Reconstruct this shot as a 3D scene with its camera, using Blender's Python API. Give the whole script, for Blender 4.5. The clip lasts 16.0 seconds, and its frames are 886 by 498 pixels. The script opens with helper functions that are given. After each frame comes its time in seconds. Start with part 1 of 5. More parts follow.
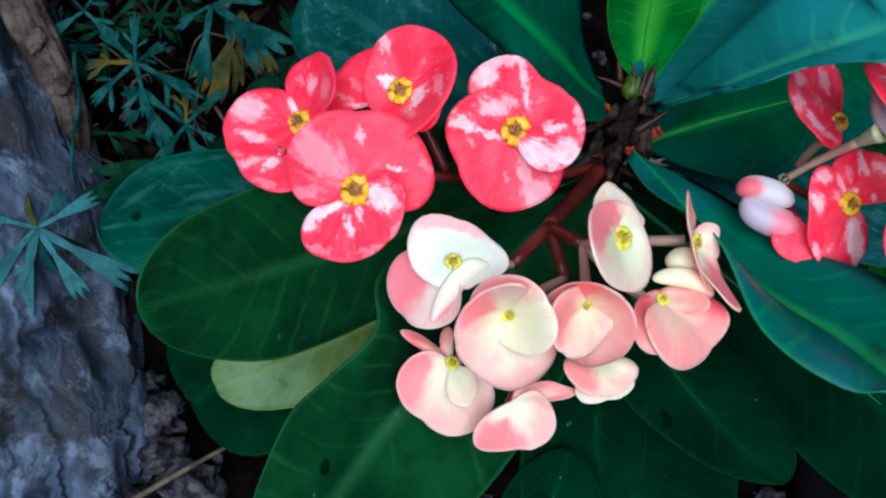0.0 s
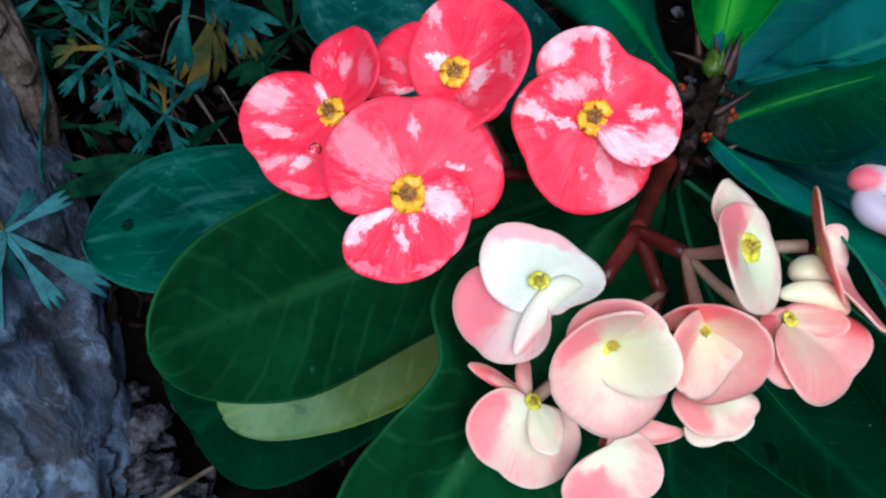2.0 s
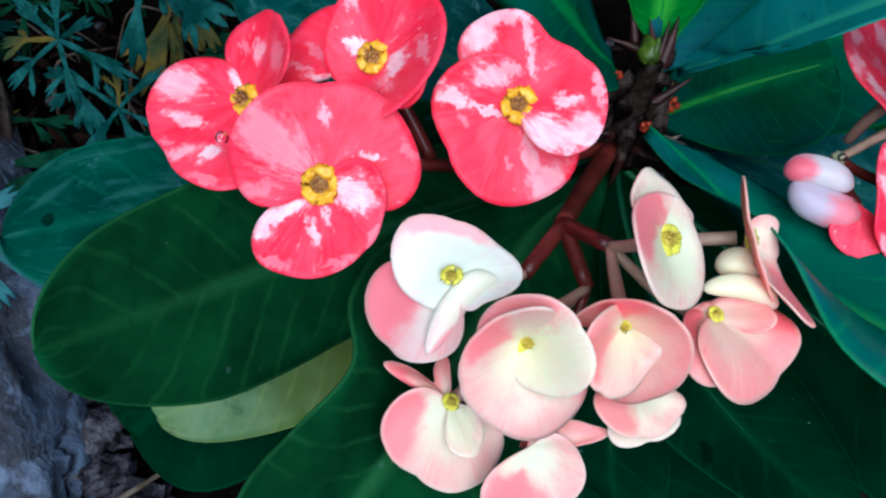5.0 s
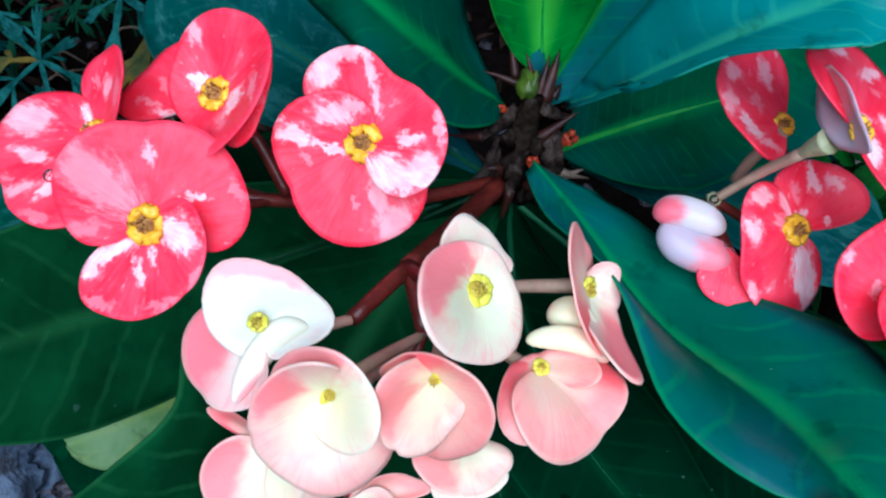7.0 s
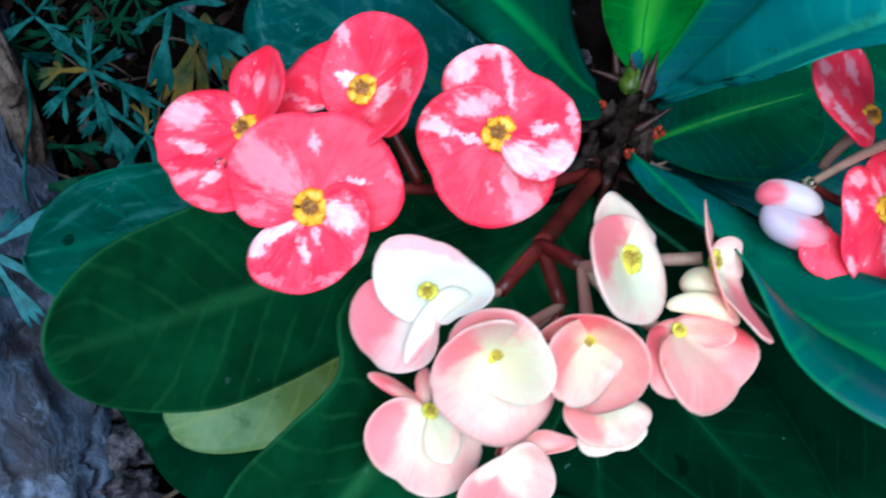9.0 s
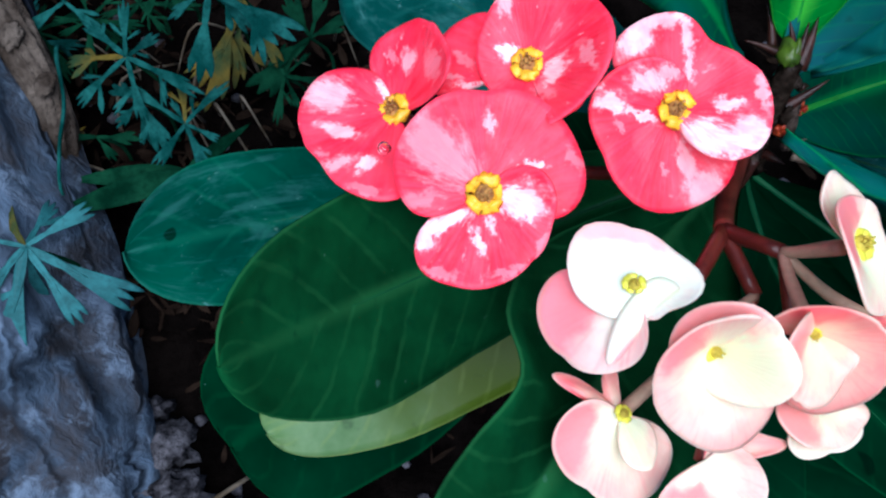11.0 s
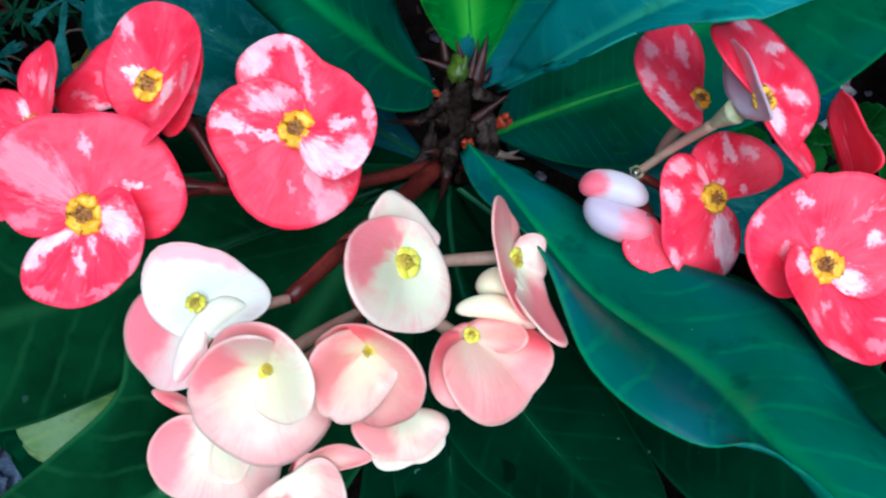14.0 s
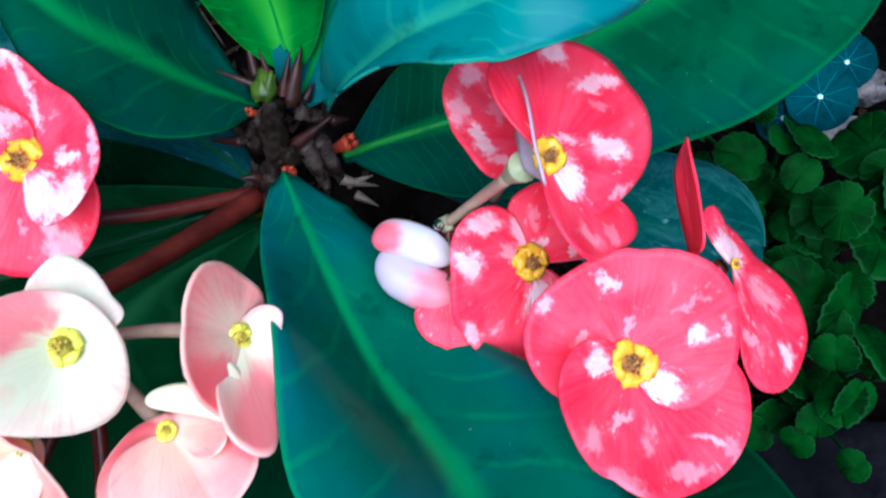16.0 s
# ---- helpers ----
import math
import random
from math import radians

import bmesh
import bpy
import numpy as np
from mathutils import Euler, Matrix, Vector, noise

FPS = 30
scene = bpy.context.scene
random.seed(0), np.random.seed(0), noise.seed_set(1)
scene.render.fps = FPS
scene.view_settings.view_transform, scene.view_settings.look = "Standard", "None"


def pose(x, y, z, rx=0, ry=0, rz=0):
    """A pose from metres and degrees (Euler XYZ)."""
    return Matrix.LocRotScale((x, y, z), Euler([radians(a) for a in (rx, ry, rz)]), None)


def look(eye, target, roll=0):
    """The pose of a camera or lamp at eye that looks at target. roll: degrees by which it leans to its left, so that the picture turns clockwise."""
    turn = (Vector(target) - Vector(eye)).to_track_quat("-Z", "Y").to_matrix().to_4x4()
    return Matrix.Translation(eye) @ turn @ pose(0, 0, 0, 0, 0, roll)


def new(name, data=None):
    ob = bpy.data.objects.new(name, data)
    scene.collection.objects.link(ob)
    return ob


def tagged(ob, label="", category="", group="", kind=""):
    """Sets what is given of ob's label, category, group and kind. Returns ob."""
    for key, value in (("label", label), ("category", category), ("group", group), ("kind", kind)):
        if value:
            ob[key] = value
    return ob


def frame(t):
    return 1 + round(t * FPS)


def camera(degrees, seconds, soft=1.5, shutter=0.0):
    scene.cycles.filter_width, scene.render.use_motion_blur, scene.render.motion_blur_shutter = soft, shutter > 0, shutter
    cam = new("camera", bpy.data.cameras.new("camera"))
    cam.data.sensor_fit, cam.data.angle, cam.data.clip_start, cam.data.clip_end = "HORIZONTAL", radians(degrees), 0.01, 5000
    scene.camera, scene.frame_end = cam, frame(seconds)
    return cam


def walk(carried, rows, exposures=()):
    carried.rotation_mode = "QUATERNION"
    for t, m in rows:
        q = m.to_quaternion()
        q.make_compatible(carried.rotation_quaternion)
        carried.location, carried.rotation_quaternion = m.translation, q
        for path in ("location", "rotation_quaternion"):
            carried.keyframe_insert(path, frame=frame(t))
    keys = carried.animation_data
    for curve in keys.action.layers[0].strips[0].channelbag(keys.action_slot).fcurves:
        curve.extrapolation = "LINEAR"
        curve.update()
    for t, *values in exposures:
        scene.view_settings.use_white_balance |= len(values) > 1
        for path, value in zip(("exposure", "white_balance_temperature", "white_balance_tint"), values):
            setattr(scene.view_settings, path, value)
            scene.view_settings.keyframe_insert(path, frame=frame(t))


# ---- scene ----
cam = camera(57.8, 16.0, soft=2.3, shutter=0.5)
METRES, EYE, TILT, LEAN, TURN = 0.38, 0.57, -75.0, 0.0, 0.0
ROWS = [
    (0.0, 0.0, 0.0, 0.0, -0.0, 0.0, -0.0),
    (0.5, -0.0151, 0.0247, 0.0065, -0.53, -0.22, 0.11),
    (1.0, -0.0372, 0.0568, 0.0149, -0.85, -0.34, 0.99),
    (1.5, -0.0402, 0.0726, 0.0176, -1.87, -0.7, 1.45),
    (2.0, -0.0561, 0.0953, 0.0176, -2.12, -1.15, 1.4),
    (2.5, -0.0586, 0.1107, 0.0169, -2.83, -1.69, 1.42),
    (3.0, -0.049, 0.1247, 0.0239, -3.34, -1.79, 1.21),
    (5.5, 0.0031, 0.1124, 0.0138, -3.14, -1.43, 2.0),
    (6.0, 0.0348, 0.1197, 0.0153, -2.67, -1.44, 2.42),
    (6.5, 0.0639, 0.1276, 0.0178, -1.74, -1.37, 1.9),
    (7.0, 0.0905, 0.1245, 0.0284, -0.27, -0.51, 0.81),
    (7.5, 0.0885, 0.1156, 0.024, 0.08, -0.05, 0.63),
    (8.0, 0.0703, 0.1063, 0.027, 0.17, 0.02, -0.05),
    (8.5, 0.0444, 0.1033, 0.0224, -0.26, 0.02, 0.84),
    (9.0, 0.007, 0.0835, 0.0111, -1.05, 0.4, 1.35),
    (9.5, -0.041, 0.0762, -0.0035, -1.44, 0.21, 1.94),
    (12.0, -0.0973, 0.1506, 0.0271, -2.83, -0.94, 3.11),
    (12.5, -0.0391, 0.1379, 0.0254, -3.69, -1.01, 3.63),
    (13.0, 0.0033, 0.1122, 0.0291, -3.71, -0.71, 3.22),
    (13.5, 0.0726, 0.1002, 0.0248, -3.52, -0.5, 3.15),
    (14.0, 0.1088, 0.107, 0.0176, -2.53, -0.83, 3.0),
    (14.5, 0.1374, 0.1104, 0.0143, -1.78, -0.75, 2.74),
    (15.0, 0.165, 0.1263, 0.0195, -0.98, -1.32, 2.05),
    (15.5, 0.2366, 0.1599, 0.0372, 0.95, -2.8, 0.72),
    (16.0, 0.2648, 0.1859, 0.0581, 2.48, -2.87, 0.35),
]
EXPOSURES = [(0, -0.06, 5230, 10), (1.5, -0.1, 5180, 10), (3, -0.04, 5130, 10), (6, -0.07, 4980, 10), (7.5, 0.22, 4910, 10), (9, 0.2, 4910, 10), (12, 0.38, 5180, 10), (12.5, 0.08, 5130, 10), (14.5, 0.16, 4930, 10), (16, 0.48, 4860, 10)]
walk(cam, [(t, pose(0, 0, EYE, TILT, LEAN, TURN) @ pose(METRES * x, METRES * y, METRES * z, 90 + pitch, roll, yaw)) for t, x, y, z, yaw, pitch, roll in ROWS], EXPOSURES)

# ---- light: open shade under a pale sky, soft sun from behind the viewer ----
world = bpy.data.worlds.new("world")
scene.world = world
world.use_nodes = True
wn = world.node_tree
sky = wn.nodes.new("ShaderNodeTexSky")
sky.sky_type = "NISHITA"
sky.sun_disc = False
sky.sun_elevation = radians(77)
sky.sun_rotation = radians(140)
wn.links.new(sky.outputs[0], wn.nodes["Background"].inputs[0])
wn.nodes["Background"].inputs[1].default_value = 0.034
sky.ozone_density = 4.0
sun_data = bpy.data.lights.new("sun", "SUN")
sun_data.energy, sun_data.angle, sun_data.color = 4.65, radians(62), (1.0, 0.95, 0.87)
sun = new("sun", sun_data)
sun.matrix_world = look((0.05, -0.35, 2.0), (0.05, 0.1, 0.3))


# ---- materials ----
class Nodes:
    """A small wrapper to write node materials in a few lines."""

    def __init__(self, name, rough=0.5, coat=0.0, subsurface=0.0):
        self.mat = bpy.data.materials.new(name)
        self.mat.use_nodes = True
        self.tree = self.mat.node_tree
        self.bsdf = self.tree.nodes["Principled BSDF"]
        self.bsdf.inputs["Roughness"].default_value = rough
        self.bsdf.inputs["Coat Weight"].default_value = coat
        self.bsdf.inputs["Coat Roughness"].default_value = 0.25
        if subsurface:
            self.bsdf.inputs["Subsurface Weight"].default_value = subsurface
            self.bsdf.inputs["Subsurface Scale"].default_value = 0.003
            self.bsdf.inputs["Subsurface Radius"].default_value = (1.0, 0.5, 0.4)

    def put(self, value, socket):
        if hasattr(value, "links"):
            self.tree.links.new(value, socket)
        elif isinstance(value, (tuple, list)) and len(value) == 3 and socket.type == "RGBA":
            socket.default_value = (*value, 1)
        else:
            socket.default_value = value

    def node(self, kind, **values):
        n = self.tree.nodes.new(kind)
        for key, value in values.items():
            self.put(value, n.inputs[key.replace("_", " ")])
        return n

    def uv(self):
        return self.tree.nodes.new("ShaderNodeTexCoord").outputs["UV"]

    def place(self):
        return self.tree.nodes.new("ShaderNodeNewGeometry").outputs["Position"]

    def chance(self, k=1.0):
        return self.math("MULTIPLY", self.tree.nodes.new("ShaderNodeObjectInfo").outputs["Random"], k)

    def math(self, what, a, b=0.0):
        n = self.tree.nodes.new("ShaderNodeMath")
        n.operation = what
        self.put(a, n.inputs[0])
        self.put(b, n.inputs[1])
        return n.outputs[0]

    def split(self, v):
        n = self.tree.nodes.new("ShaderNodeSeparateXYZ")
        self.put(v, n.inputs[0])
        return n.outputs

    def join(self, x, y, z=0.0):
        n = self.tree.nodes.new("ShaderNodeCombineXYZ")
        for value, socket in zip((x, y, z), n.inputs):
            self.put(value, socket)
        return n.outputs[0]

    def scaled(self, v, s):
        n = self.tree.nodes.new("ShaderNodeMapping")
        self.put(v, n.inputs[0])
        n.inputs["Scale"].default_value = s
        return n.outputs[0]

    def noise(self, v, scale, detail=3.0, rough=0.55, w=None, distortion=0.0):
        n = self.tree.nodes.new("ShaderNodeTexNoise")
        n.noise_dimensions = "4D" if w is not None else "3D"
        self.put(v, n.inputs["Vector"])
        n.inputs["Scale"].default_value, n.inputs["Detail"].default_value = scale, detail
        n.inputs["Roughness"].default_value, n.inputs["Distortion"].default_value = rough, distortion
        if w is not None:
            self.put(w, n.inputs["W"])
        return n.outputs[0]

    def ramp(self, v, lo, hi, a=0.0, b=1.0):
        n = self.tree.nodes.new("ShaderNodeMapRange")
        n.interpolation_type = "SMOOTHSTEP"
        for value, key in ((v, 0), (lo, 1), (hi, 2), (a, 3), (b, 4)):
            self.put(value, n.inputs[key])
        return n.outputs[0]

    def mix(self, k, a, b, how="MIX"):
        n = self.tree.nodes.new("ShaderNodeMix")
        n.data_type, n.blend_type = "RGBA", how
        self.put(k, n.inputs[0])
        self.put(a, n.inputs[6])
        self.put(b, n.inputs[7])
        return n.outputs[2]

    def bump(self, height, strength=0.3, distance=0.001):
        n = self.tree.nodes.new("ShaderNodeBump")
        n.inputs["Strength"].default_value, n.inputs["Distance"].default_value = strength, distance
        self.put(height, n.inputs["Height"])
        self.tree.links.new(n.outputs[0], self.bsdf.inputs["Normal"])

    def done(self, colour):
        self.put(colour, self.bsdf.inputs["Base Color"])
        return self.mat


def mottled_bract(name, amount=0.0, patches=()):
    """Coral red bract with pale pink blotches and streaks that run out from its eye.
    patches: large pale markings in centimetres from the eye, each as (x, y, turn, half length, half width, strength)."""
    m = Nodes(name, rough=0.5, subsurface=0.1)
    m.bsdf.inputs["Specular IOR Level"].default_value = 0.3
    turn, out, _ = m.split(m.uv())
    w = m.chance(37.0)
    flat = m.tree.nodes.new("ShaderNodeUVMap")
    flat.uv_map = "plane"
    wide = m.noise(m.join(m.math("MULTIPLY", turn, 2.6), m.math("MULTIPLY", out, 1.7)), 1.3, 4.0, 0.62, w, 0.35)
    fine = m.noise(m.join(m.math("MULTIPLY", turn, 7.5), m.math("MULTIPLY", out, 3.2)), 1.6, 3.0, 0.6, m.math("ADD", w, 5.0), 0.2)
    rag = m.noise(m.join(m.math("MULTIPLY", turn, 7.0), m.math("MULTIPLY", out, 3.0)), 1.5, 4.0, 0.68, m.math("ADD", w, 3.0), 0.3)
    vein = m.noise(m.join(m.math("MULTIPLY", turn, 26.0), m.math("MULTIPLY", out, 1.2)), 1.0, 2.0, 0.5, m.math("ADD", w, 9.0))
    pale = m.math("MAXIMUM", m.math("MULTIPLY", m.ramp(wide, 0.605 - amount, 0.72 - amount), 0.7), m.math("MULTIPLY", m.ramp(fine, 0.605 - amount, 0.7 - amount), 0.65))
    warp = m.tree.nodes.new("ShaderNodeTexNoise")
    m.put(flat.outputs[0], warp.inputs["Vector"])
    warp.inputs["Scale"].default_value, warp.inputs["Detail"].default_value, warp.inputs["Roughness"].default_value = 3.6, 5.0, 0.7
    shift = m.tree.nodes.new("ShaderNodeVectorMath")
    shift.operation = "MULTIPLY_ADD"
    m.put(warp.outputs["Color"], shift.inputs[0])
    shift.inputs[1].default_value = (0.62, 0.62, 0.0)
    m.put(flat.outputs[0], shift.inputs[2])
    moved = m.tree.nodes.new("ShaderNodeVectorMath")
    moved.operation = "SUBTRACT"
    m.put(shift.outputs[0], moved.inputs[0])
    moved.inputs[1].default_value = (0.31, 0.31, 0.0)
    for x, y, a, b, c, k in patches:
        local = m.tree.nodes.new("ShaderNodeMapping")
        local.vector_type = "TEXTURE"
        m.put(moved.outputs[0], local.inputs["Vector"])
        local.inputs["Location"].default_value = (x, y, 0)
        local.inputs["Rotation"].default_value = (0, 0, radians(a))
        local.inputs["Scale"].default_value = (b, c, 1)
        far = m.tree.nodes.new("ShaderNodeVectorMath")
        far.operation = "LENGTH"
        m.put(local.outputs[0], far.inputs[0])
        edge = m.math("ADD", far.outputs["Value"], m.math("MULTIPLY", m.math("SUBTRACT", rag, 0.5), 2.2))
        pale = m.math("MAXIMUM", pale, m.math("MULTIPLY", m.ramp(edge, 1.5, 0.7), k))
    red = m.mix(m.ramp(vein, 0.35, 0.7), (0.97, 0.012, 0.046), (0.97, 0.028, 0.078))
    red = m.mix(m.ramp(wide, 0.38, 0.66, 0.0, 0.42), red, (0.95, 0.11, 0.17))
    white = m.mix(m.ramp(pale, 0.45, 0.95), (0.95, 0.3, 0.37), m.mix(m.ramp(fine, 0.35, 0.65), (0.95, 0.5, 0.54), (0.96, 0.72, 0.73)))
    m.bump(m.math("ADD", vein, m.math("ADD", wide, m.math("MULTIPLY", fine, 0.5))), 0.2, 0.001)
    return m.done(m.mix(pale, red, white))


def blush_bract(name, inner, outer, deep, share, flank=None):
    """Cream bract that blushes to pink towards its rim. flank: (turn, out, half widths) of a pink flush."""
    outer = (outer[0] * 1.03, outer[1] * 0.97, outer[2] * 0.96)
    deep = (min(deep[0] * 1.08, 0.95), deep[1] * 0.82, deep[2] * 0.84)
    m = Nodes(name, rough=0.5, subsurface=0.35)
    turn, out, _ = m.split(m.uv())
    w = m.chance(23.0)
    cloud = m.noise(m.join(m.math("MULTIPLY", turn, 1.8), m.math("MULTIPLY", out, 1.6)), 1.4, 3.0, 0.55, w)
    fine = m.noise(m.join(m.math("MULTIPLY", turn, 22.0), m.math("MULTIPLY", out, 1.5)), 1.0, 2.0, 0.5, w)
    k = m.ramp(m.math("ADD", m.math("MULTIPLY", out, 0.9), m.math("MULTIPLY", cloud, 0.5)), 0.55 - share, 1.3 - share)
    colour = m.mix(k, inner, outer)
    colour = m.mix(m.math("MULTIPLY", m.ramp(cloud, 0.45, 0.7), m.math("MULTIPLY", k, 0.3)), colour, deep)
    if flank:
        dx = m.math("MULTIPLY", m.math("SUBTRACT", turn, flank[0]), 1.0 / flank[2])
        dy = m.math("MULTIPLY", m.math("SUBTRACT", out, flank[1]), 1.0 / flank[3])
        far = m.math("SQRT", m.math("ADD", m.math("MULTIPLY", dx, dx), m.math("MULTIPLY", dy, dy)))
        far = m.math("ADD", far, m.math("MULTIPLY", m.math("SUBTRACT", cloud, 0.5), 1.5))
        colour = m.mix(m.ramp(far, 1.25, 0.6, 0.0, 0.9), colour, deep)
    colour = m.mix(m.math("MULTIPLY", m.ramp(fine, 0.5, 0.72), m.math("MULTIPLY", k, 0.35)), colour, deep)
    colour = m.mix(m.ramp(out, 0.93, 1.0, 0.0, 0.3), colour, (0.94, 0.84, 0.62))
    m.bump(m.math("ADD", m.math("MULTIPLY", fine, 0.6), m.math("MULTIPLY", cloud, 1.5)), 0.14, 0.001)
    return m.done(colour)


def leaf_material(name, dark, light, sheen, coat, gloss=0.36, residue=0.0, band=0.13, sheen_tone=None, fade=None):
    """Waxy leaf: pale midrib band, faint paired side veins, cloudy green, second tone with painted sky sheen, dust and
    specks.
    """
    m = Nodes(name, rough=gloss, coat=coat)
    m.bsdf.inputs["Specular IOR Level"].default_value = 0.05 if coat > 0.03 else 0.0
    along, across, _ = m.split(m.uv())
    side = m.math("ABSOLUTE", across)
    w = m.chance(11.0)
    p = m.place()
    sway = m.noise(p, 55.0, 3.0, 0.6, w)
    lean = m.math("SUBTRACT", along, m.math("MULTIPLY", side, 0.13))
    vein = m.math("SINE", m.math("ADD", m.math("MULTIPLY", lean, 92.0), m.math("ADD", m.math("MULTIPLY", sway, 5.0), m.math("MULTIPLY", m.math("SIGN", across), 1.3))))
    vein = m.math("MULTIPLY", m.ramp(vein, 0.78, 1.0), m.ramp(m.noise(p, 90.0, 3.0, 0.6, w), 0.35, 0.6))
    cloud = m.noise(p, 38.0, 4.0, 0.6, w)
    broad = m.noise(p, 17.0, 3.0, 0.55, m.math("ADD", w, 2.0))
    speck = m.noise(p, 420.0, 2.0, 0.5, w)
    grime = m.noise(p, 140.0, 4.0, 0.65, w)
    colour = m.mix(m.ramp(cloud, 0.3, 0.72), dark, light)
    # Cloud of a second tone; on upper leaves it stands for sky sheen.
    if sheen_tone:
        colour = m.mix(m.ramp(m.math("ADD", broad, m.math("MULTIPLY", side, 0.1)), 0.48, 0.7, 0.0, 0.75), colour, sheen_tone)
    if fade:
        colour = m.mix(m.ramp(m.math("ADD", along, m.math("MULTIPLY", m.math("SUBTRACT", cloud, 0.5), 0.3)), 0.84, 0.6), colour, fade)
    colour = m.mix(m.math("MULTIPLY", vein, 0.2), colour, sheen)
    rib = m.math("ADD", side, m.math("MULTIPLY", m.math("SUBTRACT", sway, 0.5), 0.1))
    colour = m.mix(m.math("MULTIPLY", m.ramp(rib, band, 0.0), m.ramp(along, 0.95, 0.35, 0.25, 0.75)), colour, sheen)
    colour = m.mix(m.ramp(side, 0.955, 0.99, 0.0, 0.45), colour, sheen)
    colour = m.mix(m.ramp(grime, 0.56, 0.7, 0.0, 0.35), colour, (0.001, 0.014, 0.007))
    colour = m.mix(m.ramp(speck, 0.735, 0.775, 0.0, 0.4), colour, (0.12, 0.22, 0.18))
    drip = m.noise(p, 190.0, 2.0, 0.5, m.math("ADD", w, 7.0))
    colour = m.mix(m.ramp(drip, 0.74, 0.78, 0.0, 0.2), colour, (0.1, 0.2, 0.17))
    spot_dark = m.noise(p, 95.0, 1.0, 0.4, m.math("ADD", w, 4.0))
    colour = m.mix(m.ramp(spot_dark, 0.77, 0.8, 0.0, 0.8), colour, (0.0008, 0.006, 0.003))
    if residue:
        colour = m.mix(m.math("MULTIPLY", m.ramp(m.noise(m.join(m.math("MULTIPLY", along, 3.0), m.math("MULTIPLY", across, 1.6)), 2.6, 7.0, 0.7, w, 0.8), 0.47, 0.66), residue), colour, (0.05, 0.17, 0.16))
        # Wet glints are put into the colour as small pale flecks.
        glint_fleck = m.noise(m.join(m.math("MULTIPLY", along, 4.0), m.math("MULTIPLY", across, 1.2)), 5.0, 8.0, 0.75, m.math("ADD", w, 3.0), 0.5)
        colour = m.mix(m.ramp(glint_fleck, 0.6, 0.68, 0.0, residue * 1.8), colour, (0.13, 0.3, 0.3))
    m.put(m.ramp(grime, 0.35, 0.7, gloss - 0.08, gloss + 0.16), m.bsdf.inputs["Roughness"])
    m.bump(m.math("ADD", m.math("MULTIPLY", vein, -0.1), m.math("MULTIPLY", cloud, 0.9)), 0.25, 0.0015)
    return m.done(colour)


def plain(name, a, b, scale, rough=0.6, coat=0.0, bump=0.3, distance=0.001, fine=6.0):
    """Two colours mixed by noise at two scales, with relief."""
    m = Nodes(name, rough=rough, coat=coat)
    m.bsdf.inputs["Specular IOR Level"].default_value = 0.0 if rough > 0.75 else 0.25
    p = m.place()
    n1 = m.noise(p, scale, 5.0, 0.6, m.chance(7.0))
    n2 = m.noise(p, scale * fine, 4.0, 0.6)
    colour = m.mix(m.ramp(n1, 0.35, 0.65), a, b)
    colour = m.mix(m.ramp(n2, 0.45, 0.7, 0.0, 0.4), colour, tuple(c * 0.45 for c in a))
    m.bump(m.math("ADD", n1, m.math("MULTIPLY", n2, 0.5)), bump, distance)
    return m.done(colour)


def weathered_wood():
    """Grey weathered log: long cracks along its length, pale blue patches; skylight is put into its colour."""
    m = Nodes("weathered_wood", rough=0.9)
    m.bsdf.inputs["Specular IOR Level"].default_value = 0.1
    v = m.uv()
    sway = m.noise(m.scaled(v, (3.0, 3.0, 1.0)), 3.0, 4.0, 0.6)
    around, along, _ = m.split(v)
    bent = m.join(m.math("ADD", around, m.math("MULTIPLY", sway, 0.09)), m.math("ADD", along, m.math("MULTIPLY", sway, 0.12)))
    grain = m.noise(m.scaled(bent, (3.4, 1.3, 1.0)), 5.0, 7.0, 0.66, None, 0.5)
    fibre = m.noise(m.scaled(bent, (30.0, 3.0, 1.0)), 3.0, 4.0, 0.6, None, 0.3)
    split = m.tree.nodes.new("ShaderNodeTexVoronoi")
    split.feature = "DISTANCE_TO_EDGE"
    m.put(m.scaled(bent, (13.0, 1.6, 1.0)), split.inputs["Vector"])
    split.inputs["Scale"].default_value = 1.0
    crack = m.ramp(split.outputs["Distance"], 0.0, 0.07)
    worn = m.noise(m.place(), 16.0, 5.0, 0.65, None, 0.5)
    blue_patch = m.noise(m.place(), 34.0, 6.0, 0.68, None, 0.4)
    # The blue in these greys is sky light painted into the wood.
    colour = m.mix(m.ramp(grain, 0.32, 0.68), (0.005, 0.009, 0.016), (0.095, 0.135, 0.2))
    colour = m.mix(m.ramp(worn, 0.46, 0.62, 0.0, 0.65), colour, (0.04, 0.034, 0.033))
    colour = m.mix(m.ramp(blue_patch, 0.52, 0.66, 0.0, 0.8), colour, (0.15, 0.195, 0.27))
    colour = m.mix(m.ramp(fibre, 0.45, 0.7, 0.0, 0.3), colour, (0.01, 0.011, 0.014))
    colour = m.mix(m.math("SUBTRACT", 0.55, m.math("MULTIPLY", crack, 0.55)), colour, (0.003, 0.003, 0.004))
    m.bump(m.math("ADD", m.math("MULTIPLY", grain, 1.6), m.math("ADD", m.math("MULTIPLY", fibre, 0.3), m.math("MULTIPLY", crack, 0.5))), 0.8, 0.006)
    return m.done(colour)


